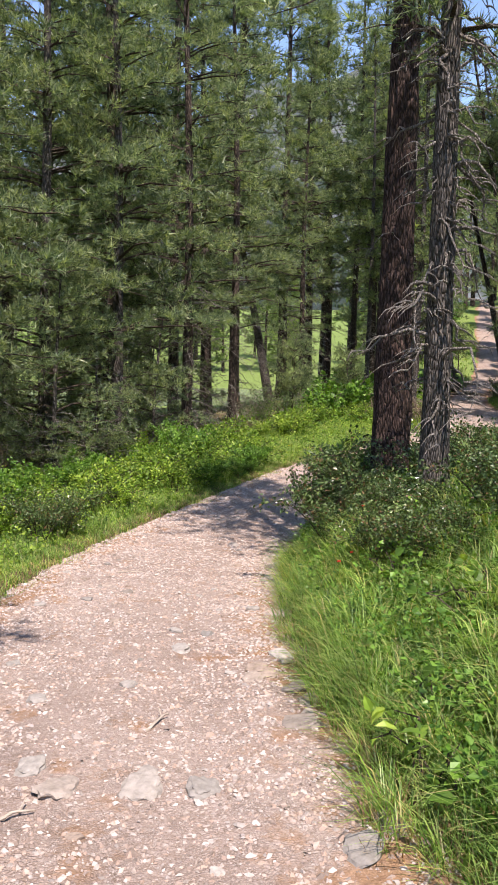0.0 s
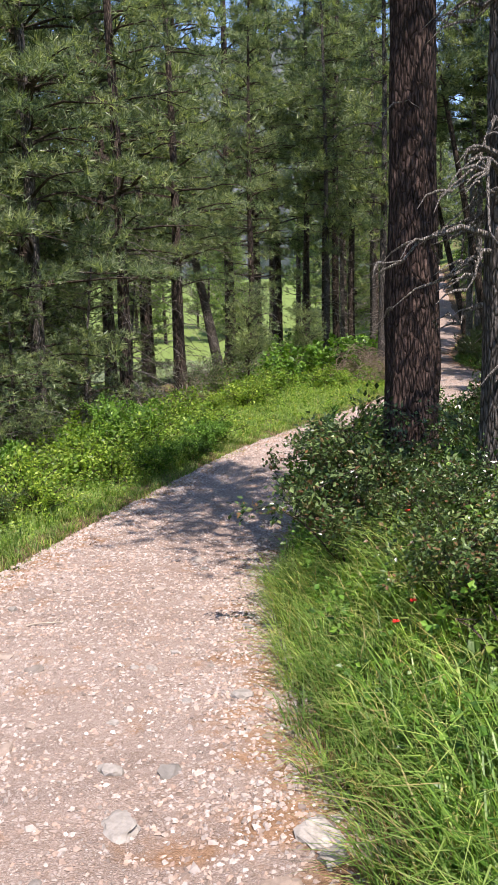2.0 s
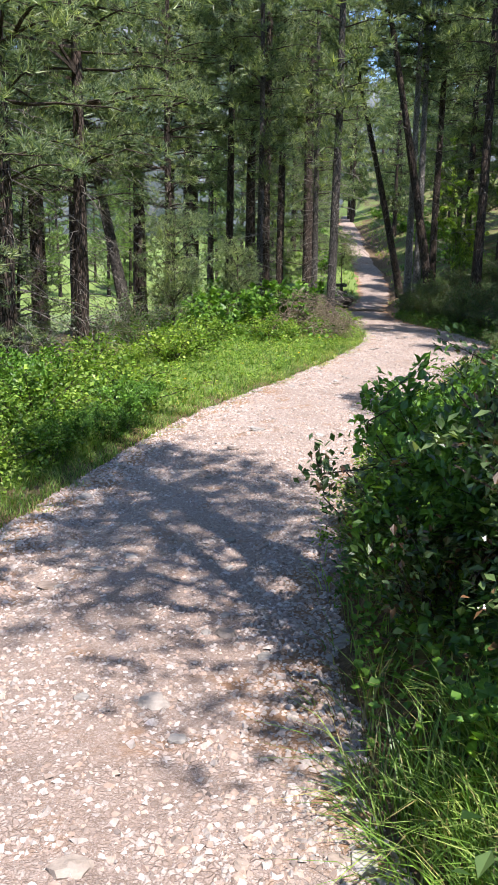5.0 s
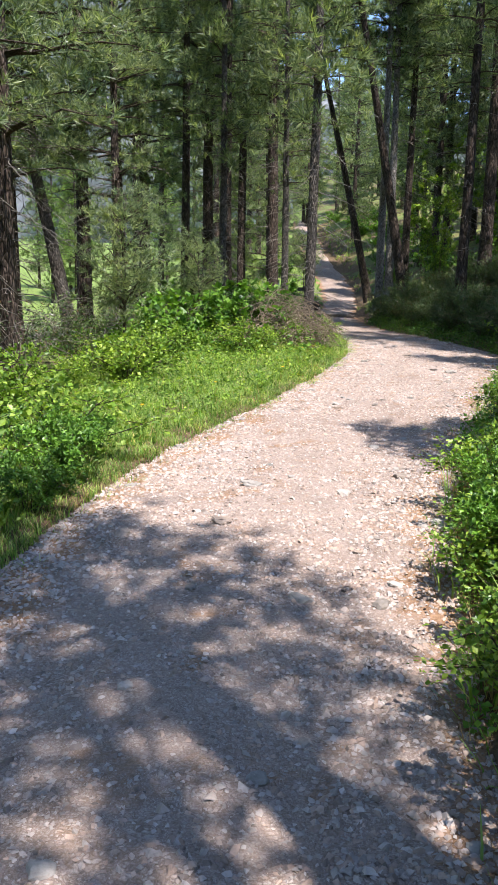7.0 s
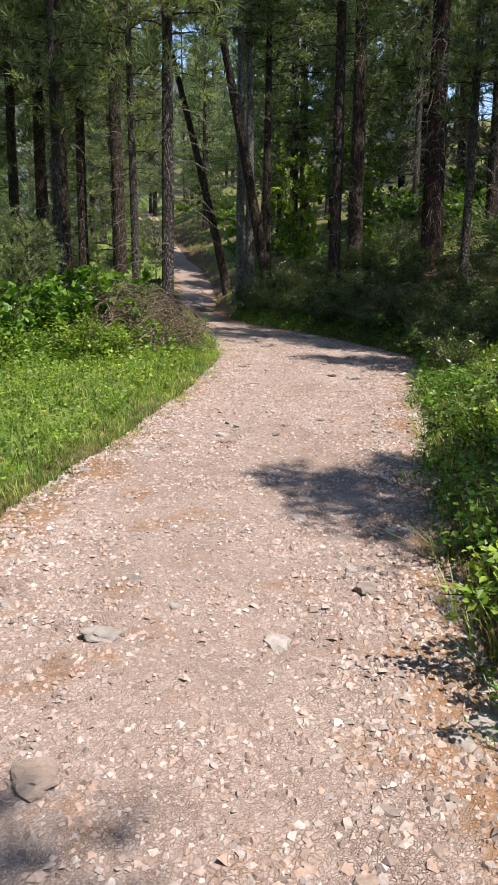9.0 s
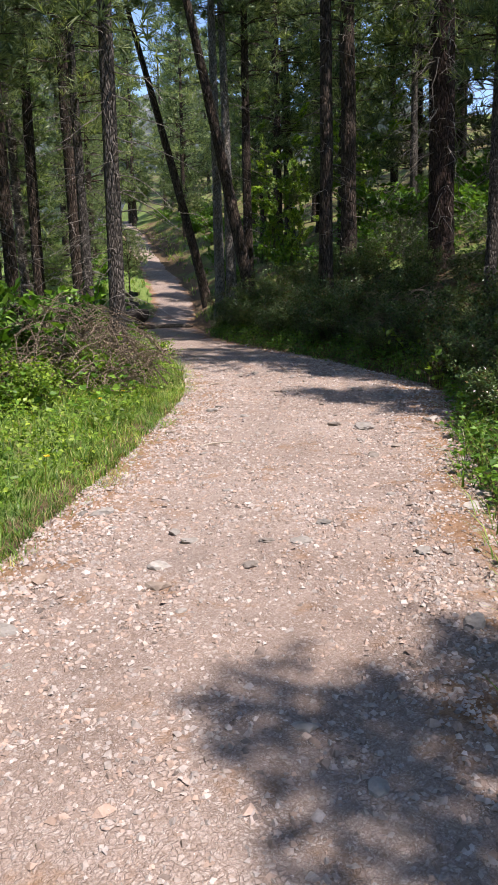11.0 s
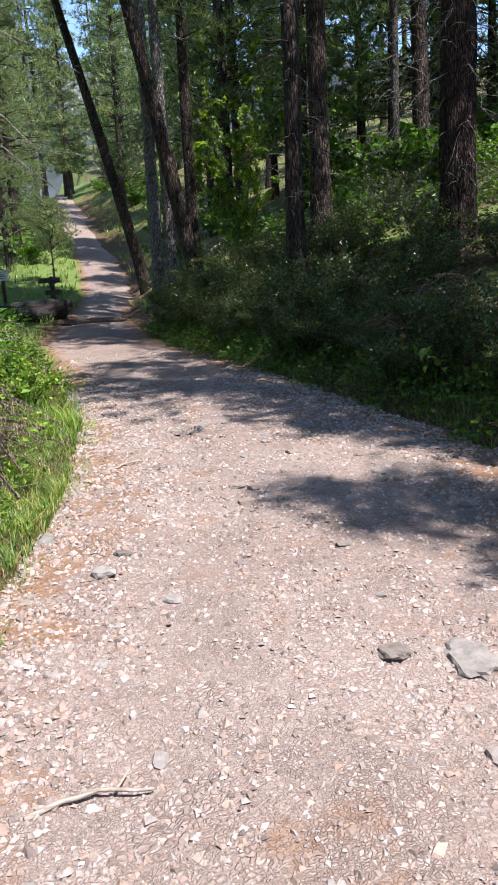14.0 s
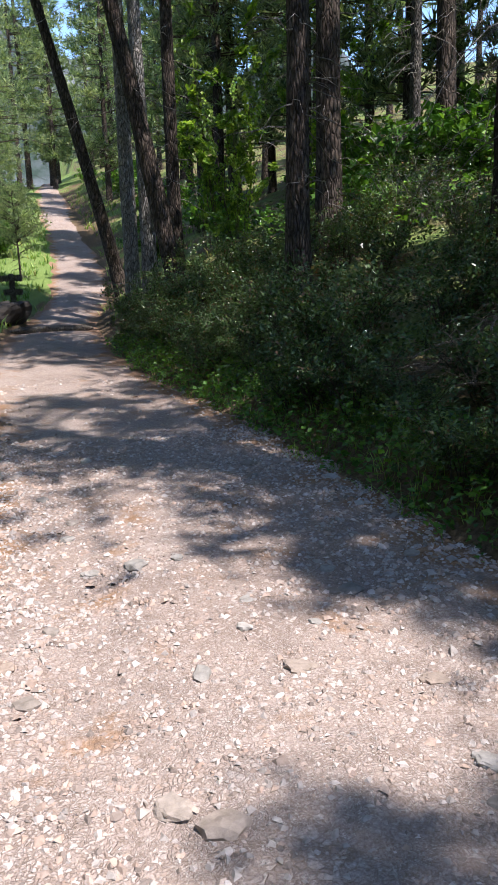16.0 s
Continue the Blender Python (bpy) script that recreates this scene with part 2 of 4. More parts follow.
def frames_along(axis, spin):
    """Turns that carry z onto each axis, with a spin round it."""
    a = axis / np.linalg.norm(axis, axis=1, keepdims=True)
    ref = np.where(np.abs(a[:, 2:3]) > 0.95, np.array([[1.0, 0, 0]]), np.array([[0, 0, 1.0]]))
    u = np.cross(ref, a)
    u /= np.linalg.norm(u, axis=1, keepdims=True)
    v = np.cross(a, u)
    c, s = np.cos(spin)[:, None], np.sin(spin)[:, None]
    return np.stack([u * c + v * s, v * c - u * s, a], axis=2)


def scatter(tv, tf, turns, scale, places):
    """Copies of a small template joined into one array mesh."""
    tv, tf = np.asarray(tv, float), np.asarray(tf, int)
    n, k = len(places), len(tv)
    scale = np.asarray(scale, float)
    if scale.ndim == 1:
        scale = scale[:, None]
    v = np.einsum("nij,nkj->nki", turns, tv[None] * scale[:, None, :]) + np.asarray(places)[:, None, :]
    f = tf[None] + (np.arange(n) * k)[:, None, None]
    return v.reshape(-1, 3), f.reshape(-1, tf.shape[1])


def tubes(lines, sides=4):
    """Tapered tubes: each line is (points, radii)."""
    vs, fs, base = [], [], 0
    ang = np.arange(sides) * 2 * np.pi / sides
    for pts, rad in lines:
        pts, rad = np.asarray(pts, float), np.asarray(rad, float)
        d = np.gradient(pts, axis=0)
        d /= np.linalg.norm(d, axis=1, keepdims=True) + 1e-9
        ref = np.array([1.0, 0, 0]) if abs(d[0][2]) > 0.8 else np.array([0, 0, 1.0])
        u = np.cross(d, ref)
        u /= np.linalg.norm(u, axis=1, keepdims=True) + 1e-9
        w = np.cross(d, u)
        ring = pts[:, None] + rad[:, None, None] * (u[:, None] * np.cos(ang)[None, :, None] + w[:, None] * np.sin(ang)[None, :, None])
        vs.append(ring.reshape(-1, 3))
        n = len(pts)
        i = np.arange(n - 1)[:, None] * sides + base
        j = np.arange(sides)[None]
        jn = (j + 1) % sides
        fs.append(np.stack([i + j, i + jn, i + sides + jn, i + sides + j], -1).reshape(-1, 4))
        base += n * sides
    return np.concatenate(vs), np.concatenate(fs)


def tuft(needles, width, spread, seed):
    """A brush of needles round +z, one long."""
    r = np.random.default_rng(seed)
    v, f = [], []
    for i in range(needles):
        a = 2 * np.pi * (i + r.random() * 0.6) / needles * 2.4
        tilt = spread * (0.15 + 0.85 * r.random())
        d = np.array([math.sin(tilt) * math.cos(a), math.sin(tilt) * math.sin(a), math.cos(tilt)])
        side = np.cross(d, r.normal(size=3))
        side /= np.linalg.norm(side)
        ln = 0.75 + 0.4 * r.random()
        o = np.array([0, 0, 0.25 * r.random()])
        v += [o - side * width, o + side * width, o + d * ln]
        f.append((3 * i, 3 * i + 1, 3 * i + 2))
    return np.array(v), np.array(f)


# ---------------------------------------------------------------- lie of the land
# the path's middle line: x, y, half width, height
LINE = np.array([(-0.6, -9, 1.6, 0.9), (-0.55, -4, 1.6, 0.45), (-0.6, 0, 1.6, 0.0), (-0.7, 2.5, 1.5, -0.32), (-0.9, 5.2, 1.33, -0.62), (-0.92, 7.0, 1.28, -0.77),
                 (-0.74, 9.0, 1.22, -0.94), (-0.3, 10.7, 1.18, -1.02), (0.35, 12.4, 1.2, -1.05), (1.23, 14.33, 1.25, -1.0), (2.2, 15.96, 1.28, -0.93),
                 (3.55, 17.75, 1.25, -0.84), (4.9, 19.67, 1.27, -0.75), (6.58, 22.1, 1.45, -0.66), (7.28, 24.6, 1.2, -0.61), (7.75, 27.0, 1.15, -0.6),
                 (8.2, 29.5, 1.05, -0.6), (8.9, 32.7, 1.0, -0.58), (10.2, 36.2, 0.74, -0.43), (11.6, 39.1, 0.72, -0.1), (13.2, 43.8, 0.78, 0.54),
                 (15.5, 51.4, 0.82, 1.6), (17.7, 60.0, 0.85, 3.1), (21.2, 72.4, 0.85, 5.3), (25.2, 84.0, 0.8, 6.9)])


def smooth_line(rows, step):
    """The middle line with even steps, rounded at its corners."""
    d = np.concatenate([[0], np.cumsum(np.linalg.norm(np.diff(rows[:, :2], axis=0), axis=1))])
    s = np.arange(0, d[-1], step)
    out = np.stack([np.interp(s, d, rows[:, k]) for k in range(4)], 1)
    k = max(3, int(2.0 / step) | 1)
    ker = np.hanning(k + 2)[1:-1]
    ker /= ker.sum()
    pad = np.pad(out, ((k // 2, k // 2), (0, 0)), mode="edge")
    return np.stack([np.convolve(pad[:, c], ker, "valid") for c in range(4)], 1)


TRACK = smooth_line(LINE, 0.25)
T_DIR = np.gradient(TRACK[:, :2], axis=0)
T_DIR /= np.linalg.norm(T_DIR, axis=1, keepdims=True)
T_RISE = np.gradient(TRACK[:, 3]) / np.linalg.norm(np.gradient(TRACK[:, :2], axis=0), axis=1)


def beside(x, y):
    """For places: the nearest step of the track, and the way off it (right is positive)."""
    x, y = np.ravel(x), np.ravel(y)
    idx = np.empty(len(x), int)
    for a in range(0, len(x), 20000):
        q = (x[a:a + 20000, None] - TRACK[None, :, 0]) ** 2 + (y[a:a + 20000, None] - TRACK[None, :, 1]) ** 2
        idx[a:a + 20000] = q.argmin(1)
    dx, dy = x - TRACK[idx, 0], y - TRACK[idx, 1]
    along = dx * T_DIR[idx, 0] + dy * T_DIR[idx, 1]
    off = dx * T_DIR[idx, 1] - dy * T_DIR[idx, 0]
    far = np.hypot(dx, dy)
    return idx, np.sign(off + 1e-9) * np.maximum(far * (np.abs(along) > 0.3), np.abs(off)), along


def ripple(x, y, size, seed=0.0):
    """Cheap smooth noise of about -1 to 1."""
    k = 6.283 / size
    return (np.sin(k * (x * 0.8 + y * 0.6) + seed) * np.cos(k * (y * 0.9 - x * 0.35) * 0.83 + 1.7 * seed + 1.0)
            + 0.5 * np.sin(k * 2.1 * (x * 0.3 - y) + 2.3 * seed) * np.cos(k * 1.9 * (x + 0.2 * y) + seed)) / 1.4


YK = [-8, 0, 5, 8, 11, 14, 18, 22, 26, 30, 36, 60, 90]
R1 = [0.3, 0.3, 0.45, 0.75, 0.65, 0.4, 0.3, 0.3, 0.45, 0.55, 0.55, 0.5, 0.5]
R3 = [0.7, 0.8, 1.05, 1.2, 1.15, 0.9, 0.85, 1.0, 1.3, 1.4, 1.35, 1.2, 1.2]
L1 = [0.1, 0.1, 0.1, 0.12, 0.12, 0.1, 0.1, 0.12, 0.15, 0.12, 0.1, 0.05, 0.05]
L3 = [0.0, -0.1, -0.2, -0.25, -0.2, -0.1, 0.0, 0.05, 0.1, 0.15, 0.15, 0.1, 0.1]
POND = (-5.0, 52.0, 14.0, 9.5, -1.78)


def ground_height(x, y):
    shape = np.shape(x)
    x, y = np.ravel(np.asarray(x, float)), np.ravel(np.asarray(y, float))
    idx, off, _ = beside(x, y)
    zc, hw, ys = TRACK[idx, 3], TRACK[idx, 2], TRACK[idx, 1]
    u = np.abs(off) - hw
    r1, r3 = np.interp(ys, YK, R1), np.interp(ys, YK, R3)
    up = np.where(u < 1, r1 * np.clip(u, 0, 1) ** 0.9, np.where(u < 3, r1 + (r3 - r1) * (u - 1) / 2, r3 + 0.30 * np.clip(u - 3, 0, 22) + 0.08 * np.clip(u - 25, 0, 400)))
    l1, l3 = np.interp(ys, YK, L1), np.interp(ys, YK, L3)
    uu = np.clip(u, 0, None)
    near = np.where(uu < 1, l1 * uu, np.where(uu < 3, l1 + (l3 - l1) * (uu - 1) / 2, l3))
    t = np.clip((uu - 3) / 11, 0, 1)
    t = t * t * (3 - 2 * t)
    low = -1.7 + 0.07 * np.clip(y - 66, 0, 300) + 0.05 * np.clip(np.abs(x + 5) - 40, 0, 300)
    left = (zc + near) * (1 - t) + low * t
    z = np.where(u <= 0, zc - 0.05, np.where(off > 0, zc + up, left))
    z = z + np.where(u > 0, np.clip(u, 0, 1.5) * (0.05 * ripple(x, y, 2.3) + 0.03 * ripple(x, y, 0.8, 2.0)), 0)
    p = np.sqrt(((x - POND[0]) / POND[2]) ** 2 + ((y - POND[1]) / POND[3]) ** 2)
    z = np.where(p < 1.25, np.minimum(z, -1.72 - 0.5 * np.clip(1.1 - p, -0.1, 1)), z)
    return z.reshape(shape)


def gh(x, y):
    return float(ground_height(np.array([x]), np.array([y]))[0])


def axis_steps(lo, hi, fine, far_lo, far_hi):
    mid = np.arange(lo, hi + fine / 2, fine)
    g = 1.22
    out_hi, s, v = [], fine, hi
    while v < far_hi:
        s *= g
        v += s
        out_hi.append(v)
    out_lo, s, v = [], fine, lo
    while v > far_lo:
        s *= g
        v -= s
        out_lo.append(v)
    return np.concatenate([out_lo[::-1], mid, out_hi])


def build_ground():
    xs, ys = axis_steps(-7, 14, 0.21, -1500, 1500), axis_steps(-2, 38, 0.21, -1500, 2500)
    gx, gy = np.meshgrid(xs, ys)
    gz = ground_height(gx, gy)
    v = np.stack([gx.ravel(), gy.ravel(), gz.ravel()], 1)
    w = len(xs)
    i = (np.arange(len(ys) - 1)[:, None] * w + np.arange(w - 1)[None]).ravel()
    me = mesh_from("ground", v, np.stack([i, i + 1, i + w + 1, i + w], 1), GROUND_M, True)
    idx, off, _ = beside(v[:, 0], v[:, 1])
    u = np.abs(off) - TRACK[idx, 2]
    meadow = np.where((off < 0) & (u > 0.25), 0.25 * np.clip(1.6 - u / 4, 0, 1), 0) + np.where(off < 0, 0.5 * np.clip((v[:, 1] - 34) / 8, 0, 1), 0) + np.where((off > 0) & (u > 0.3), 0.12 * np.clip(1.5 - u / 3, 0, 1), 0) - np.where(np.abs(u) < 0.25, 0.2, 0) + np.where((off > 0) & (u > 3), 0.1, 0)
    me.attributes.new("meadow", "FLOAT", "POINT").data.foreach_set("value", meadow.astype(np.float32))
    return tagged(new("ground", me), "sloping forest floor of brown litter, moss and meadow green", "ground", kind="structure")


ground = build_ground()

FINE = smooth_line(LINE, 0.11)
F_DIR = np.gradient(FINE[:, :2], axis=0)
F_DIR /= np.linalg.norm(F_DIR, axis=1, keepdims=True)
F_NORM = np.stack([F_DIR[:, 1], -F_DIR[:, 0]], 1)


def path_height(x, y):
    idx, off, along = beside(x, y)
    hw = TRACK[idx, 2]
    zc = TRACK[idx, 3] + along * T_RISE[idx]
    q = np.clip(np.abs(off) / hw, 0, 1.3)
    rut = -0.025 * np.exp(-((np.abs(off) - 0.55) / 0.22) ** 2)
    return zc + 0.02 - 0.03 * q ** 4 + rut + 0.014 * ripple(np.ravel(x), np.ravel(y), 1.1, 1) + 0.007 * ripple(np.ravel(x), np.ravel(y), 0.42, 3)


def build_path():
    cols = 27
    q = np.linspace(-1.12, 1.12, cols)
    wob = 1 + 0.07 * ripple(FINE[:, 0], FINE[:, 1], 1.3, 5)[:, None] * np.abs(q)[None]
    off = q[None] * wob * FINE[:, 2:3]
    px = FINE[:, 0:1] + F_NORM[:, 0:1] * off
    py = FINE[:, 1:2] + F_NORM[:, 1:2] * off
    pz = path_height(px, py).reshape(px.shape)
    rise = np.clip((np.abs(q) - 0.97) / 0.15, 0, 1)[None]
    edge_ground = ground_height(px, py) - 0.03
    pz = np.where(rise > 0, np.minimum(pz, pz * (1 - rise) + edge_ground * rise), pz)
    v = np.stack([px.ravel(), py.ravel(), pz.ravel()], 1)
    i = (np.arange(len(FINE) - 1)[:, None] * cols + np.arange(cols - 1)[None]).ravel()
    me = mesh_from("path", v, np.stack([i, i + 1, i + cols + 1, i + cols], 1), PATH_M, True)
    verge = (np.clip((np.abs(q) - 0.5) / 0.5, 0, 1) ** 1.6)[None] * np.ones((len(FINE), 1))
    me.attributes.new("verge", "FLOAT", "POINT").data.foreach_set("value", verge.ravel().astype(np.float32))
    return tagged(new("path", me), "pale pinkish gravel footpath with patches of orange soil", "path", kind="structure")


path = build_path()

water_v, water_f = [], []
for i in range(48):
    a = 2 * math.pi * i / 48
    k = 1.06 + 0.05 * math.sin(3 * a) + 0.04 * math.cos(5 * a)
    water_v.append((POND[0] + POND[2] * k * math.cos(a), POND[1] + POND[3] * k * math.sin(a), POND[4]))
pond_me = bpy.data.meshes.new("water")
pond_me.from_pydata(water_v, [], [list(range(48))])
pond_me.materials.append(WATER_M)
tagged(new("water", pond_me), "still green pond beyond the trees in a sunny meadow", "pond", kind="structure")


def build_mountain():
    n, m = 90, 26
    az = np.linspace(radians(-60), radians(75), n)
    v = []
    for j in range(m):
        t = j / (m - 1)
        for a in az:
            ridge = 190 + 60 * math.sin(a * 5 + 1) + 35 * math.sin(a * 13) + 18 * math.sin(a * 31 + 2)
            d = 520 + 260 * t + 30 * math.sin(a * 17 + t * 6)
            z = -6 + ridge * t ** 1.5 + 14 * noise.noise((a * 14, t * 9, 0)) * t + 7 * noise.noise((a * 45, t * 25, 3)) * t
            v.append((d * math.sin(a), d * math.cos(a), z))
    i = (np.arange(m - 1)[:, None] * n + np.arange(n - 1)[None]).ravel()
    return tagged(new("backdrop", mesh_from("mountain", v, np.stack([i, i + 1, i + n + 1, i + n], 1), CLIFF_M, True)),
                  "grey rocky mountain slope far behind the forest", "mountain", kind="structure")


build_mountain()

# ---------------------------------------------------------------- trees
TUFT_FINE = tuft(13, 0.042, 1.15, 1)
TUFT_MID = tuft(12, 0.046, 1.2, 2)
TUFT_FAR = tuft(9, 0.066, 1.25, 3)


def trunk_mesh(height, radius, top, mat, sides=16, rings=40, bend=0.25, ridges=0.06, seed=0, flare=0.35, lean=(0, 0)):
    r = np.random.default_rng(seed)
    ph = r.random(4) * 6.28
    t = np.linspace(0, 1, rings) ** 1.15
    z = t * height - 0.35
    cx = bend * np.sin(t * 2.6 + ph[0]) * t + lean[0] * t
    cy = bend * np.sin(t * 2.1 + ph[1]) * t + lean[1] * t
    rad = (radius * (1 - t) + top * t) * (1 + flare * np.exp(-np.clip(z, 0, None) / 0.28))
    ang = np.arange(sides) * 2 * np.pi / sides
    v = np.empty((rings, sides, 3))
    for i in range(rings):
        for k in range(sides):
            ca, sa = math.cos(ang[k]), math.sin(ang[k])
            q = 1 + ridges * (2.2 * noise.noise((ca * 3.2 + seed, sa * 3.2, z[i] * 0.7)) + 1.1 * noise.noise((ca * 8 + seed, sa * 8, z[i] * 2.2)))
            q += 0.10 * flare * math.sin(ang[k] * 4 + ph[2]) * math.exp(-max(z[i], 0) / 0.3)
            v[i, k] = (cx[i] + rad[i] * q * ca, cy[i] + rad[i] * q * sa, z[i])
    i = np.arange(rings - 1)[:, None] * sides
    k = np.arange(sides)[None]
    kn = (k + 1) % sides
    f = np.stack([i + k, i + kn, i + sides + kn, i + sides + k], -1).reshape(-1, 4)
    line = np.stack([cx, cy, z], 1)
    return mesh_from("trunk", v.reshape(-1, 3), f, mat, True), line, rad


def limb(start, az, length, rise, droop, steps, r, wig=0.04):
    """A branch's points from the trunk outwards."""
    t = np.linspace(0, 1, steps)
    p = np.empty((steps, 3))
    sway = r.normal(0, wig, (steps, 3)).cumsum(0) * length * 0.5
    p[:, 0] = start[0] + math.cos(az) * length * t
    p[:, 1] = start[1] + math.sin(az) * length * t
    p[:, 2] = start[2] + length * (rise * t - droop * t * t)
    sway[0] = 0
    return p + sway


def pine(name, height, radius, crown_from, reach, density, tuft_tpl, tuft_len, mat, bark, seed, label, whorl=0.42, droop=0.25, rise=0.25,
         dead_from=0.8, dead_to=None, dead_step=0.3, dead_len=0.9, lean=(0, 0), sides=14, rings=34, ridges=0.06, bend=0.2, pads=7, top_r=0.03, twigs=True, split_dead=False, dead_r=0.011, taper=0.8, dead_wig=0.07, dead_droop=0.0):
    """A conifer: trunk, living branches, crown of needle brushes and dead lower branches."""
    r = np.random.default_rng(seed)
    root = new(name)
    tagged(root, label, "tree")
    tm, line, rad = trunk_mesh(height, radius, top_r, bark, sides, rings, bend, ridges, seed, lean=lean)
    part("trunk", tm, root)

    def on_trunk(z):
        return np.array([np.interp(z, line[:, 2], line[:, 0]), np.interp(z, line[:, 2], line[:, 1]), z])

    limbs, centres, ways = [], [], []
    z = crown_from
    while z < height - 0.5:
        q = (z - crown_from) / max(height - crown_from, 0.1)
        prof = reach * (min(1.0, 0.55 + 2.2 * q) if q < 0.25 else 1.08 * (1 - q) ** taper) + 0.18
        for b in range(r.integers(3, 6)):
            az = r.random() * 6.283
            ln = prof * (0.65 + 0.5 * r.random())
            pts = limb(on_trunk(z + r.normal(0, 0.08)), az, ln, rise + 0.25 * q, droop, 6, r)
            br = 0.012 + 0.012 * ln
            limbs.append((pts, np.linspace(br, 0.004, 6)) if twigs else (pts[::2], np.array([br, br * 0.7, 0.006])))
            out = np.array([math.cos(az), math.sin(az), 0])
            side = np.array([-out[1], out[0], 0])
            npad = max(3, int(pads * ln / reach))
            for c in range(npad):
                t = 0.25 + 0.75 * (c + r.random()) / npad
                base = np.array([np.interp(t, np.linspace(0, 1, 6), pts[:, k]) for k in range(3)])
                wide = (0.42 * ln * (1.05 - t) + 0.12)
                s = r.normal(0, 0.7) * wide
                centre = base + side * s + out * abs(s) * 0.25 + np.array([0, 0, 0.05 + 0.06 * r.normal()])
                if twigs and abs(s) > 0.15:
                    limbs.append((np.array([base, (base + centre) / 2 + (0, 0, 0.02), centre]), np.array([0.007, 0.005, 0.003])))
                n = max(2, int(density * (0.6 + 0.8 * r.random())))
                puff = 0.8 + 0.5 * r.random()
                spot = centre + r.normal(0, 1, (n, 3)) * (0.10 * puff, 0.10 * puff, 0.065 * puff)
                centres.append(spot)
                w = (spot - centre) * (2.4, 2.4, 1.6) + out * 0.16 + np.array([0, 0, 0.34]) + r.normal(0, 0.12, (n, 3))
                ways.append(w)
        z += whorl * (0.7 + 0.6 * r.random())
    spot, w = np.concatenate(centres), np.concatenate(ways)
    v, f = scatter(*tuft_tpl, frames_along(w, r.random(len(w)) * 6.28), tuft_len * (0.7 + 0.6 * r.random(len(w))), spot)
    tagged(part("branchwork", mesh_from("branchwork", *tubes(limbs, 3), TWIG_DARK), root), kind="stuff")
    part("crown", mesh_from("crown", v, f, mat), root)
    dead = []
    z = dead_from
    top = crown_from + 1.2 if dead_to is None else dead_to
    while z < top:
        az = r.random() * 6.283
        ln = dead_len * (0.35 + 0.9 * r.random())
        pts = limb(on_trunk(z), az, ln, 0.18 * r.normal(), 0.25 + 0.25 * r.random() + dead_droop, 6, r, dead_wig)
        branch = [(pts, np.linspace(dead_r, 0.003, 6))]
        for _ in range(r.integers(1, 4) + 3 * split_dead):
            k = r.integers(1, 6)
            branch.append((limb(pts[k], az + r.choice([-1, 1]) * (0.5 + 0.6 * r.random()), ln * 0.45 * r.random() + 0.1, 0.1, 0.5, 4, r, 0.08), np.linspace(dead_r * 0.55, 0.002, 4)))
        if split_dead:
            part("dead_branch", mesh_from("dead_branch", *tubes(branch, 5), TWIG, True), root, "bare pale grey dead branch")
        else:
            dead += branch
        z += dead_step * (0.3 + 1.2 * r.random())
    if dead:
        tagged(part("dead_twigwork", mesh_from("dead_twigwork", *tubes(dead, 3), TWIG), root, "bare grey dead twigs"), kind="stuff")
    return root


def put(root, x, y, turn=0, size=1.0, sink=0.0, label="", group=""):
    root.matrix_basis = pose(x, y, gh(x, y) - sink, 0, 0, turn) @ Matrix.Scale(size, 4)
    return tagged(root, label, group=group)


def again(root, x, y, turn=0, size=1.0, label="", group=""):
    s = root.scale[0]
    made = copy_thing(root, pose(x, y, gh(x, y), 0, 0, turn) @ Matrix.Scale(size / s, 4))
    return tagged(made, label, group=group)


# dense pines along the sunny edge
EDGE = [pine("pine_tree", 11.5, 0.13, 0.8, 1.95, 12, TUFT_FINE, 0.155, NEEDLE, BARK_GREY, 11, "young pine with dense green needles and a grey trunk", dead_from=0.4, dead_step=0.09, dead_len=1.1, taper=0.85, whorl=0.46, pads=5),
        pine("pine_tree", 13.0, 0.16, 1.1, 2.2, 12, TUFT_FINE, 0.16, NEEDLE, BARK, 12, "tall pine with dense sunlit needles down to its foot", dead_from=0.4, dead_step=0.08, dead_len=1.3, taper=0.85, whorl=0.5, pads=5),
        pine("pine_tree", 13.0, 0.15, 3.2, 2.1, 7, TUFT_MID, 0.25, NEEDLE, BARK, 13, "pine with a dense crown over dry lower twigs", dead_from=0.4, dead_step=0.12, dead_len=1.3, taper=0.8, twigs=False, whorl=0.5, pads=5),
        pine("pine_tree", 13.5, 0.14, 3.0, 2.2, 12, TUFT_FINE, 0.16, NEEDLE, BARK, 15, "pine with sunlit needle brushes above a bare twiggy trunk", dead_from=0.4, dead_step=0.08, dead_len=1.2, taper=0.8, whorl=0.55, pads=5)]
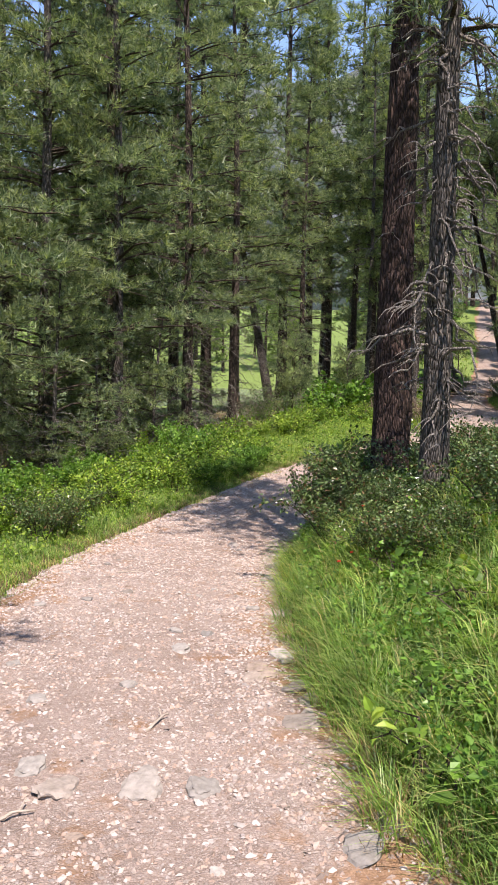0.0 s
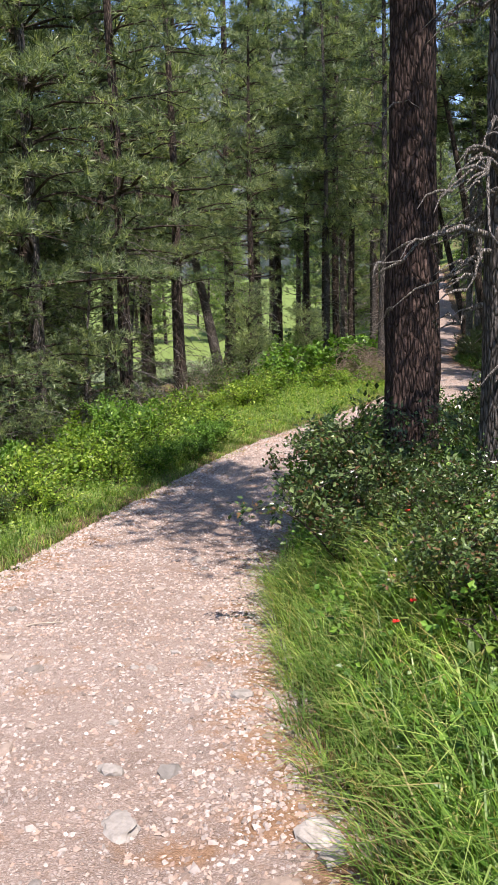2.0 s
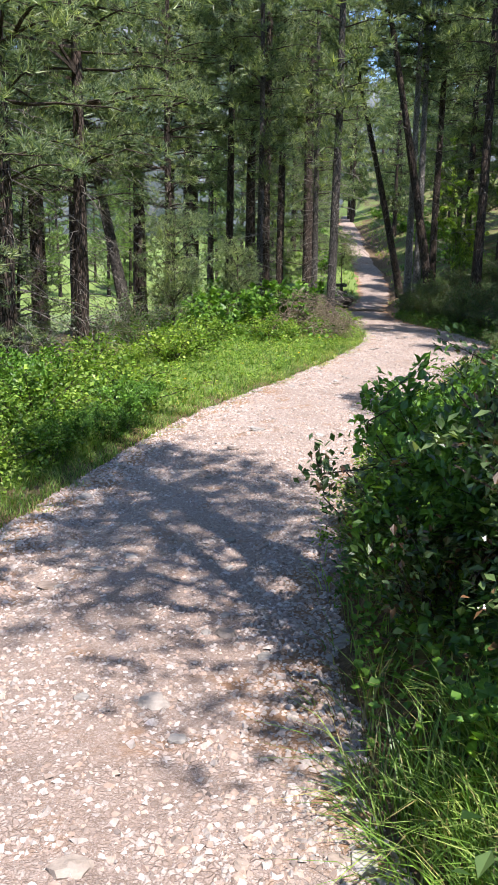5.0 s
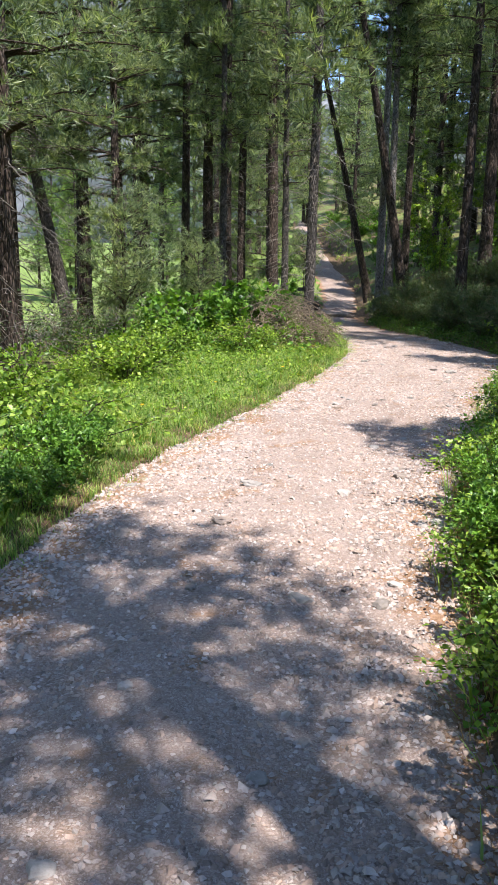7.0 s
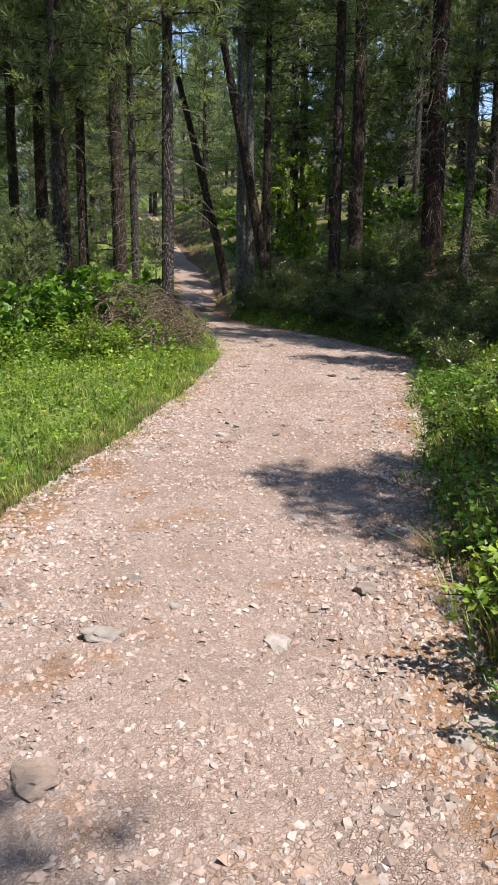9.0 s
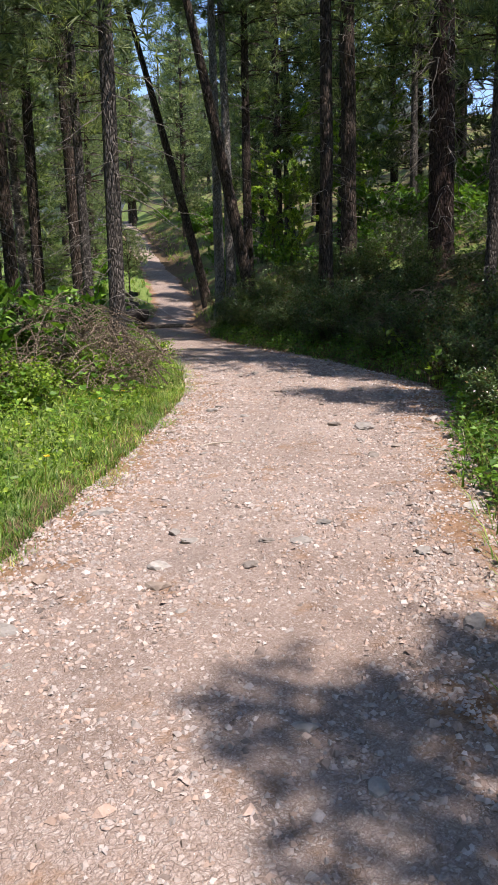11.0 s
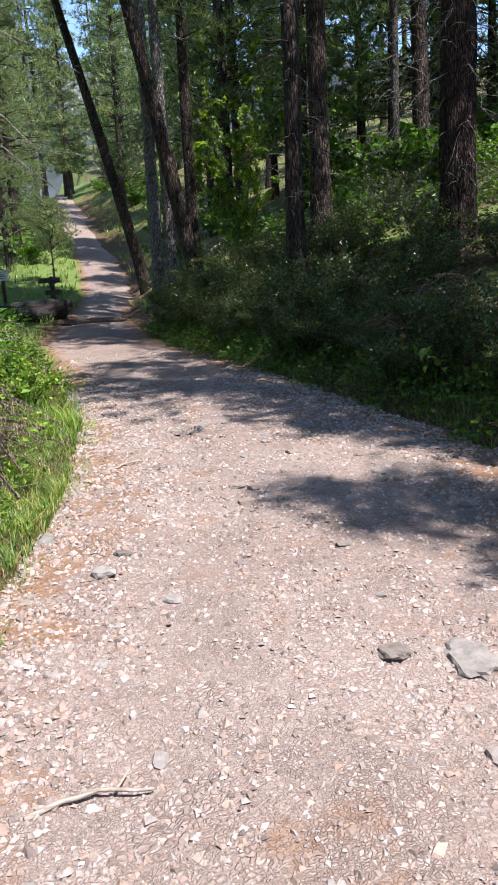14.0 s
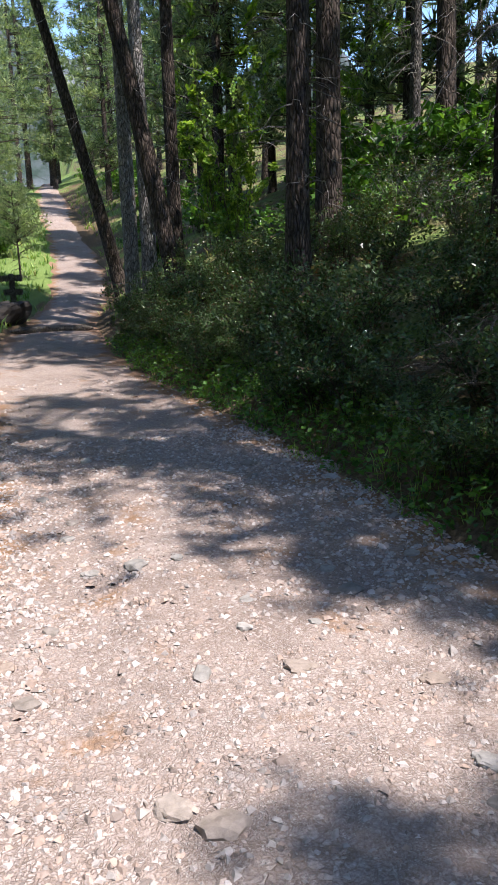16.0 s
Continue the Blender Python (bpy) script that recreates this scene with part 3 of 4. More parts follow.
# (-2.55, 2.5), (9.9, 18.3), (4.7, 12.5), (9.1, 15.6): unseen, added to shade the path
EDGE_SPOTS = [(-2.55, 2.5, 15, 0.88, 2), (-2.8, 16.4, 0, 1.05, 0), (-5.3, 13.6, 40, 1.1, 1), (-4.1, 15.6, 80, 1.1, 0), (-1.5, 18.4, 120, 1.0, 3), (-6.6, 16.6, 200, 1.2, 2),
              (-3.4, 19.2, 20, 1.25, 2), (-0.5, 21.6, 160, 0.95, 3), (-5.2, 20.5, 300, 1.3, 2), (-2.2, 22.6, 250, 1.2, 3), (-7.8, 19.5, 100, 1.3, 2),
              (9.9, 18.3, 140, 0.76, 2), (4.7, 12.5, 30, 0.6, 2), (9.1, 15.6, 70, 0.6, 2), (15.0, 28.0, 200, 1.1, 2), (11.2, 48.2, 20, 0.95, 1), (8.4, 49.5, 120, 1.1, 1), (12.6, 52.0, 220, 1.05, 1), (13.3, 57.5, 80, 1.1, 1), (9.9, 53.5, 10, 1.2, 1), (1.3, 33.0, 40, 1.45, 2), (3.5, 36.6, 140, 1.35, 2), (-0.6, 30.4, 280, 1.45, 2), (-1.6, 27.5, 190, 1.2, 2), (1.9, 29.2, 10, 0.9, 3), (-8.2, 14.2, 60, 1.2, 2),
              (-6.6, 11.4, 10, 1.0, 1), (-4.4, 23.8, 15, 1.35, 2), (-7.2, 23.5, 75, 1.4, 2)]
used = set()
for x, y, turn, size, k in EDGE_SPOTS:
    if k in used:
        again(EDGE[k], x, y, turn, size, group="pines along the sunny edge")
    else:
        put(EDGE[k], x, y, turn, size, group="pines along the sunny edge")
        used.add(k)

YOUNG = pine("young_pine_tree", 4.6, 0.055, 0.3, 1.15, 6.5, TUFT_FINE, 0.125, NEEDLE, BARK_GREY, 14, "bushy young pine with needles down to the ground", dead_from=0.2, dead_to=1.4, dead_step=0.06, dead_len=0.8, taper=0.75, whorl=0.34, pads=6, sides=8, rings=16, top_r=0.015)
put(YOUNG, -3.6, 14.5, 0, 1.0, group="young pines at the forest edge")
for x, y, turn, size in ((-2.1, 17.3, 60, 0.9), (-5.0, 12.3, 120, 1.0), (-6.3, 13.2, 20, 1.1), (-4.5, 17.6, 250, 1.1), (-3.0, 15.4, 140, 0.75), (-5.9, 14.9, 300, 0.9), (-7.4, 15.6, 77, 1.0), (-2.6, 20.6, 90, 0.8), (-3.8, 22.4, 10, 1.0), (-1.9, 25.5, 60, 0.9)):
    again(YOUNG, x, y, turn, size, group="young pines at the forest edge")

# tall dark trunks with crowns high up
TALL = [pine("pine_tree", 17, 0.14, 5.2, 1.5, 4, TUFT_MID, 0.25, NEEDLE, BARK, 21, "tall slender pine with a dark bare trunk", dead_from=1.0, dead_step=0.16, dead_len=0.9, whorl=0.5),
        pine("pine_tree", 19, 0.19, 6.0, 1.8, 4, TUFT_MID, 0.25, NEEDLE, BARK, 22, "tall pine with a thick dark trunk and high crown", dead_from=1.2, dead_step=0.2, dead_len=0.8, whorl=0.5),
        pine("pine_tree", 15, 0.11, 4.4, 1.2, 4, TUFT_MID, 0.24, NEEDLE_BLUE, BARK_GREY, 23, "slim conifer with many dry grey twigs", dead_from=0.6, dead_step=0.09, dead_len=0.9, whorl=0.45)]
TALL_SPOTS = [(5.0, 30.9, 0, 1.0, 0), (6.1, 33.7, 40, 1.0, 0), (5.3, 34.9, 200, 1.0, 1), (4.2, 33.0, 90, 1.0, 0), (6.75, 32.4, 70, 0.98, 1), (5.0, 24.2, 130, 0.95, 2),
              (-0.75, 33.5, 210, 0.95, 1), (-1.6, 30.4, 10, 1.0, 0), (2.6, 35.5, 80, 1.0, 1), (3.4, 38.2, 140, 1.05, 0), (6.6, 38.0, 260, 1.0, 2),
              (12.4, 35.3, 30, 1.0, 0), (10.85, 28.7, 120, 1.05, 0), (12.6, 30.5, 310, 1.05, 1), (16.2, 32.7, 10, 1.0, 2),
              (5.6, 27.6, 220, 0.8, 2), (4.0, 27.3, 170, 0.85, 2), (-2.7, 27.9, 30, 1.0, 0)]
used = set()
for x, y, turn, size, k in TALL_SPOTS:
    if k in used:
        again(TALL[k], x, y, turn, size, group="tall forest pines")
    else:
        put(TALL[k], x, y, turn, size, group="tall forest pines")
        used.add(k)
# the two old trunks beside the path
old_pine = pine("old_pine_tree", 10.5, 0.225, 6.2, 1.6, 4, TUFT_MID, 0.27, NEEDLE, BARK_RED, 31, "old pine with thick furrowed reddish bark beside the path", dead_from=1.6, dead_to=7.0, dead_step=1.0,
                dead_len=0.6, sides=56, rings=150, ridges=0.085, bend=0.10, top_r=0.06, whorl=0.5, split_dead=True, dead_r=0.009)
put(old_pine, 1.62, 8.93, 30)
dry_pine = pine("dry_pine_tree", 10.5, 0.135, 4.3, 2.1, 7, TUFT_FINE, 0.16, NEEDLE, BARK_GREY, 32, "grey-barked pine with a tangle of bare dead branches", dead_from=1.0, dead_to=6.0, dead_step=0.06,
                dead_len=0.52, dead_wig=0.24, dead_droop=0.25, sides=36, rings=100, ridges=0.07, bend=0.06, top_r=0.04, whorl=0.5, split_dead=True, dead_r=0.022)
put(dry_pine, 1.76, 7.4, 200)

# two old trees on the wooded bank, sheathed in dead twigs
bank_tree = pine("old_pine_tree", 14, 0.25, 5.6, 2.2, 5, TUFT_MID, 0.26, NEEDLE, BARK_RED, 37, "stout reddish pine on the bank with drooping dead twigs", dead_from=0.9, dead_to=6.5, dead_step=0.045,
                 dead_len=0.95, dead_droop=0.45, dead_wig=0.12, sides=24, rings=60, ridges=0.08, bend=0.1, whorl=0.5)
put(bank_tree, 11.9, 26.4, 0, group="old pines on the bank")
again(bank_tree, 9.5, 21.1, 130, 0.95, group="old pines on the bank")

# the group round the bend: one leaning by the far path, twin grey stems, one leaning across them
leaner = pine("leaning_pine_tree", 13, 0.165, 8.5, 1.6, 7, TUFT_MID, 0.25, NEEDLE, BARK, 33, "leaning pine with bare curved trunk at the far path", dead_from=4, dead_to=8, dead_step=0.8, lean=(-2.7, 1.0), bend=0.3, sides=20, rings=60)
put(leaner, 12.4, 38.1, 0, sink=0.1)
twin = pine("twin_pine_tree", 17, 0.145, 7.5, 1.8, 6, TUFT_MID, 0.26, NEEDLE, BARK_PALE, 34, "straight pine with pale grey weathered bark", dead_from=2.5, dead_step=0.3, dead_len=1.3, sides=24, rings=70, bend=0.08)
put(twin, 11.2, 34.7, 0, group="grey twin pines")
again(twin, 11.62, 34.85, 140, 1.0, group="grey twin pines")
crosser = pine("leaning_pine_tree", 15, 0.175, 8.5, 1.9, 7, TUFT_MID, 0.25, NEEDLE, BARK, 35, "thick dark pine trunk leaning in front of grey stems", dead_from=2, dead_to=8, dead_step=0.5, lean=(-2.6, 1.2), bend=0.2, sides=24, rings=70)
put(crosser, 11.6, 33.4, 0, sink=0.1)
bent = pine("leaning_pine_tree", 10, 0.2, 4.0, 1.6, 6, TUFT_MID, 0.25, NEEDLE, BARK_GREY, 36, "leaning grey pine at the edge of the meadow", dead_from=1, dead_step=0.2, lean=(-2.0, 0.2), bend=0.1)
put(bent, 0.85, 30.0, 0, sink=0.1)

sapling = pine("sapling_tree", 2.75, 0.03, 0.85, 0.52, 6, TUFT_FINE, 0.115, NEEDLE, BARK, 41, "small blue-green conifer sapling in the grassy verge", whorl=0.15, dead_from=0.1, dead_to=0.9, dead_step=0.12, dead_len=0.25, pads=5, sides=8, rings=16, top_r=0.008, bend=0.05, droop=0.1, rise=0.6)
put(sapling, 1.15, 21.4)
for x, y, turn, size in ((11.1, 42.3, 90, 1.0), (3.2, 25.8, 150, 0.8)):
    again(sapling, x, y, turn, size)

# forest behind
WOODS = [pine("forest_tree", 14, 0.16, 1.6, 1.9, 3.4, TUFT_FAR, 0.36, NEEDLE, BARK, 51, "sunlit conifer in the forest behind", dead_step=0.5, twigs=False, pads=6, sides=6, rings=14, whorl=0.55),
         pine("forest_tree", 17, 0.18, 4.0, 2.0, 3.4, TUFT_FAR, 0.36, NEEDLE_BLUE, BARK, 52, "tall conifer in the forest behind", dead_step=0.4, twigs=False, pads=6, sides=6, rings=14, whorl=0.6),
         pine("forest_tree", 12, 0.14, 1.0, 1.7, 3.4, TUFT_FAR, 0.36, LARCH, BARK, 53, "light green larch in the forest behind", dead_step=0.6, twigs=False, pads=6, sides=6, rings=14, whorl=0.5)]
wr = np.random.default_rng(5)
wood_spots = [(-3.8, 29.6, 1), (-6.2, 27.4, 0), (-9.4, 26.6, 0), (-5.6, 32.4, 1), (-10.5, 31.0, 0), (-11.0, 22.0, 0), (-8.8, 22.4, 0), (-4.8, 26.2, 0), (19.5, 43.0, 0), (21.0, 40.0, 0), (21.5, 46.5, 1), (16.9, 32.6, 1), (16.8, 41.5, 1), (18.6, 43.8, 1), (19.6, 57.6, 0), (22.4, 64.2, 0), (24.6, 70.8, 0), (17.0, 68.0, 0), (15.6, 64.0, 0), (18.6, 35.6, 0), (19.6, 30.6, 0), (22.6, 33.2, 0), (16.8, 37.2, 1), (25.0, 29.0, 0), (20.5, 34.0, 0), (22.0, 37.5, 1), (23.5, 30.0, 1), (24.5, 34.5, 0), (26.5, 38.5, 0), (17.4, 42.6, 0), (18.8, 46.5, 1), (20.6, 51.0, 0), (22.8, 56.0, 1), (10.2, 53.0, 2), (22.4, 74.8, 0), (24.6, 81.0, 0), (19.4, 72.5, 1), (24.5, 62.5, 0), (25.5, 76.0, 1), (23.5, 79.0, 0), (21.0, 76.0, 1), (27.5, 79.5, 0), (18.4, 39.5, 0)]
for _ in range(20000):
    x, y = wr.uniform(-30, 40), wr.uniform(6, 95)
    if len(wood_spots) >= 112:
        break
    i, o, _a = beside([x], [y])
    u = abs(o[0]) - TRACK[i[0], 2]
    if any((x - a) ** 2 + (y - b) ** 2 < 2.6 ** 2 for a, b, _k in wood_spots):
        continue
    if o[0] < 0:
        if -30 < x < 6 and 36 < y < 74:
            continue
        if u < (4 if y < 38 else 2.0) or (9 < y < 36 and x > -9) or (36 < y < 48 and u < 6.5):
            continue
    elif u < (4.0 if y > 41 else 7.5) or (y < 24 and u < 11):
        continue
    if y < 8 and (x > -9 or wr.random() > 0.3):
        continue
    wood_spots.append((x, y, 2 if o[0] < 0 and y > 45 and wr.random() < 0.45 else int(wr.integers(0, 2))))
wood_spots += [(-9.0, -3.0, 0), (-12.5, 1.5, 1), (-8.5, 5.0, 0), (-13.0, 7.5, 1), (-6.5, -8.0, 1), (10.5, -4.0, 0), (13.5, 1.0, 1), (12.5, 7.0, 0), (15.0, 12.5, 1), (16.5, 18.5, 0), (7.0, -9.0, 1)]
used = set()
for x, y, k in wood_spots:
    if k in used:
        again(WOODS[k], x, y, wr.uniform(0, 360), wr.uniform(0.85, 1.2), group="forest behind the path")
    else:
        put(WOODS[k], x, y, 0, 1.0, group="forest behind the path")
        used.add(k)
# unseen neighbours whose crowns shade the path
for x, y, k, turn, size in ((5.6, 12.3, 0, 20, 0.5), (9.2, 16.1, 0, 130, 0.62), (9.7, 20.0, 1, 250, 0.62), (11.2, 22.2, 0, 90, 0.75), (12.6, 21.5, 1, 40, 0.7), (13.2, 24.0, 0, 10, 0.7), (9.8, 22.9, 2, 80, 0.75), (8.2, 17.6, 2, 200, 0.58)):
    again(TALL[k], x, y, turn, size, group="tall forest pines")

# ---------------------------------------------------------------- shrubs
LEAF = (np.array([(0, 0, 0), (0.3, 0.45, 0.08), (0, 1, -0.05), (-0.3, 0.45, 0.08)]), np.array([(0, 1, 2), (0, 2, 3)]))
LEAF_WIDE = (np.array([(0, 0, 0), (0.30, 0.28, 0.10), (0.24, 0.66, 0.10), (0, 1.05, -0.14), (-0.24, 0.66, 0.10), (-0.30, 0.28, 0.10), (0, 0.5, 0.0)]),
             np.array([(0, 1, 6), (1, 2, 6), (2, 3, 6), (3, 4, 6), (4, 5, 6), (5, 0, 6)]))

LEAF_MID = (np.array([(0, 0, 0), (0.44, 0.5, 0.1), (0, 1.05, -0.08), (-0.44, 0.5, 0.1)]), np.array([(0, 1, 2), (0, 2, 3)]))


def leaf_turns(way, r):
    """Turns that lay a leaf's length along way, its face more or less up."""
    y = way / np.linalg.norm(way, axis=1, keepdims=True)
    up = np.array([[0, 0, 1.0]]) + r.normal(0, 0.45, y.shape)
    x = np.cross(y, up)
    x /= np.linalg.norm(x, axis=1, keepdims=True) + 1e-9
    return np.stack([x, y, np.cross(x, y)], 2)


def shrub(name, w, h, leaves, size, tpl, mat, seed, label, stems=16, category="shrub", stem_mat=TWIG_DARK, low=0.15):
    r = np.random.default_rng(seed)
    root = tagged(new(name), label, category)
    lines, spots, ways = [], [], []
    per = leaves // (stems * 3)
    for s in range(stems):
        az = r.random() * 6.283
        ln = h * (0.7 + 0.45 * r.random())
        out = w * (0.25 + 0.75 * r.random() ** 0.6)
        base = np.array([math.cos(az), math.sin(az), 0]) * w * 0.25 * r.random()
        t = np.linspace(0, 1, 4)[:, None]
        main = base + np.array([math.cos(az), math.sin(az), 0]) * out * t ** 1.3 + np.array([0, 0, 1]) * (ln * (t * 1.25 - 0.35 * t * t * (out / w))) + r.normal(0, 0.02, (4, 3)).cumsum(0)
        main[0, 2] = -0.05
        lines.append((main, np.linspace(0.009, 0.003, 4)))
        for b in range(3):
            k = r.integers(1, 4)
            tip = main[k] + r.normal(0, 1, 3) * (0.3 * w, 0.3 * w, 0.13 * h) + (0, 0, 0.08 * h)
            lines.append((np.array([main[k], tip]), np.array([0.005, 0.002])))
            q = r.random((per, 1)) ** 0.6
            p = main[k] + (tip - main[k]) * q + r.normal(0, 0.045, (per, 3))
            p[:, 2] = np.maximum(p[:, 2], low * h * r.random(per))
            spots.append(p)
            ways.append((tip - main[k]) * 0.8 + r.normal(0, 0.14, (per, 3)) + np.array([0, 0, 0.03]))
    spots, ways = np.concatenate(spots), np.concatenate(ways)
    v, f = scatter(*tpl, leaf_turns(ways, r), size * (0.55 + 0.8 * r.random(len(spots))), spots)
    tagged(part("stemwork", mesh_from("stemwork", *tubes(lines, 3), stem_mat), root), kind="stuff")
    part("foliage", mesh_from("foliage", v, f, mat), root)
    return root


DARK_BUSH = shrub("shrub", 0.55, 0.7, 2600, 0.046, LEAF, BUSH, 61, "dark small-leaved shrub on the shady bank")
LUSH_BUSH = shrub("leafy_shrub", 0.55, 0.75, 3000, 0.058, LEAF_WIDE, LUSH, 62, "lush leafy green undergrowth beside the path")
HERB_BUSH = shrub("herb_clump", 0.45, 0.42, 1500, 0.044, LEAF_MID, HERB, 63, "bright green leafy herbs in the sunny verge", stems=14, category="plant")
LUSH_FAR = shrub("leafy_shrub", 0.6, 0.8, 640, 0.115, LEAF_MID, LUSH, 66, "leafy green undergrowth on the wooded slope")
SPARSE = shrub("shrub", 0.7, 0.8, 1300, 0.045, LEAF, BUSH, 64, "sparse twiggy shrub with few leaves under pines", stems=26, stem_mat=TWIG)
BRIGHT = shrub("young_rowan", 1.2, 3.6, 3600, 0.09, LEAF_MID, HERB, 65, "bright green young broadleaf tree among the pines", stems=14, category="tree")
placed = set()


def plant(root, x, y, turn, size, group=""):
    if root.name in placed:
        return again(root, x, y, turn, size, group=group)
    placed.add(root.name)
    return put(root, x, y, turn, size, group=group)


def beside_path(s_y, u, right):
    """The place u metres off the path's edge, where the path has come to y = s_y."""
    i = int(np.argmin(np.abs(TRACK[:, 1] - s_y)))
    o = (TRACK[i, 2] + u) * (1 if right else -1)
    return TRACK[i, 0] + T_DIR[i, 1] * o, TRACK[i, 1] - T_DIR[i, 0] * o


sr = np.random.default_rng(9)


def row_of(root, y0, y1, u0, u1, count, s0, s1, right, group):
    for k in range(count):
        x, y = beside_path(y0 + (y1 - y0) * (k + sr.random()) / count, sr.uniform(u0, u1), right)
        plant(root, x, y, sr.uniform(0, 360), sr.uniform(s0, s1), group)


row_of(DARK_BUSH, 7.6, 10.3, 0.3, 0.9, 9, 0.65, 0.95, True, "dark shrubs on the bank")
row_of(DARK_BUSH, 7.0, 12.0, 1.0, 2.6, 9, 0.7, 1.0, True, "dark shrubs on the bank")
row_of(DARK_BUSH, 5.6, 7.8, 0.45, 1.2, 8, 0.45, 0.7, True, "dark shrubs on the bank")
row_of(DARK_BUSH, 4.8, 7.4, 1.2, 2.6, 9, 0.6, 0.85, True, "dark shrubs on the bank")
row_of(LUSH_BUSH, 13.2, 15.2, 0.12, 0.5, 5, 0.4, 0.6, False, "lush undergrowth")
row_of(DARK_BUSH, 8.5, 11.0, 0.25, 0.9, 4, 0.45, 0.7, False, "dark shrubs in the verge")
row_of(HERB_BUSH, 9.8, 14.0, 0.08, 0.4, 9, 0.4, 0.6, True, "herbs in the verge")
row_of(LUSH_BUSH, 9.8, 12.0, 0.45, 0.85, 8, 0.6, 0.85, True, "lush undergrowth")
row_of(LUSH_BUSH, 12.0, 14.5, 0.3, 0.8, 7, 0.4, 0.6, True, "lush undergrowth")
row_of(LUSH_BUSH, 10.0, 17.5, 0.8, 2.2, 10, 0.4, 0.65, True, "lush undergrowth")
row_of(HERB_BUSH, 13.5, 20.0, 0.15, 1.8, 22, 0.5, 0.8, True, "herbs in the verge")
row_of(DARK_BUSH, 20.5, 33.5, 0.9, 1.9, 22, 0.65, 0.95, True, "dark shrubs on the bank")
row_of(DARK_BUSH, 20.0, 34.0, 2.0, 3.6, 20, 0.55, 0.85, True, "dark shrubs on the bank")
row_of(DARK_BUSH, 19.5, 33.0, 0.15, 0.6, 18, 0.45, 0.7, True, "dark shrubs on the bank")
row_of(SPARSE, 19.0, 34.0, 2.5, 6.0, 16, 0.7, 1.1, True, "twiggy shrubs")
row_of(LUSH_FAR, 22.0, 36.0, 3.5, 8.0, 14, 0.6, 0.95, True, "lush undergrowth")
row_of(HERB_BUSH, 6.5, 15.5, 0.5, 1.5, 18, 0.7, 1.1, False, "herbs in the verge")
row_of(HERB_BUSH, 7.0, 22.0, 1.4, 3.0, 24, 0.8, 1.2, False, "herbs in the verge")
row_of(HERB_BUSH, 20.5, 31.0, 0.4, 1.6, 12, 0.6, 1.0, False, "herbs in the verge")
row_of(LUSH_BUSH, 9.0, 15.0, 1.6, 3.0, 9, 0.7, 1.0, False, "lush undergrowth")
row_of(SPARSE, 13.0, 32.0, 2.8, 5.5, 13, 0.7, 1.1, False, "twiggy shrubs")
row_of(SPARSE, 10.0, 16.0, 3.4, 5.6, 14, 0.9, 1.4, False, "twiggy shrubs")
row_of(LUSH_FAR, 22.0, 34.0, 1.4, 4.0, 14, 0.8, 1.2, False, "lush undergrowth")
row_of(LUSH_FAR, 37.0, 72.0, 0.9, 4.0, 22, 0.6, 1.1, True, "undergrowth by the far path")
row_of(LUSH_FAR, 46.0, 74.0, 1.0, 4.0, 16, 0.6, 1.1, False, "undergrowth by the far path")
row_of(LUSH_FAR, 24.0, 44.0, 5.0, 16.0, 34, 1.0, 1.7, True, "undergrowth on the slope")
row_of(SPARSE, 24.0, 42.0, 5.0, 14.0, 14, 1.1, 1.7, True, "twiggy shrubs")
row_of(DARK_BUSH, 20.0, 33.0, 0.35, 0.9, 16, 0.6, 0.9, True, "dark shrubs on the bank")
for x, y, s in ((14.2, 36.9, 1.0), (13.0, 34.0, 0.7), (15.6, 34.6, 0.9)):
    plant(BRIGHT, x, y, sr.uniform(0, 360), s)

# ---------------------------------------------------------------- grass and herbs
BLADE = (np.array([(-0.5, 0, 0), (0.5, 0, 0), (0.45, 0.12, 0.45), (-0.45, 0.12, 0.45), (0.3, 0.42, 0.78), (-0.3, 0.42, 0.78), (0, 0.95, 0.86)]),
         np.array([(0, 1, 2), (0, 2, 3), (3, 2, 4), (3, 4, 5), (5, 4, 6)]))
BLADE_LOW = (np.array([(-0.5, 0, 0), (0.5, 0, 0), (0.36, 0.22, 0.6), (-0.36, 0.22, 0.6), (0, 0.75, 0.98)]), np.array([(0, 1, 2), (0, 2, 3), (3, 2, 4)]))


def spread(count, y0, y1, u0, u1, right, power=1.0):
    """Random places off the path's edge, denser towards it for a power over one."""
    ok = np.flatnonzero((TRACK[:, 1] >= y0) & (TRACK[:, 1] <= y1))
    i = rng.choice(ok, count)
    u = u0 + (u1 - u0) * rng.random(count) ** power
    o = (TRACK[i, 2] * (1 + 0.09 * ripple(TRACK[i, 0], TRACK[i, 1], 1.9, 4)) + u) * (1 if right else -1)
    s = (rng.random(count) - 0.5) * 0.26
    return np.stack([TRACK[i, 0] + T_DIR[i, 1] * o + T_DIR[i, 0] * s, TRACK[i, 1] - T_DIR[i, 0] * o + T_DIR[i, 1] * s], 1), u


def tussocks(pts, per, wide):
    """Blades round tussock middles: places, and the way in which each blade leans."""
    mid = np.repeat(pts, per, axis=0)
    a = rng.random(len(mid)) * 6.283
    d = wide * rng.random(len(mid)) ** 0.6
    return mid + np.stack([np.cos(a), np.sin(a)], 1) * d[:, None], a + rng.normal(0, 0.5, len(mid)) - math.pi / 2


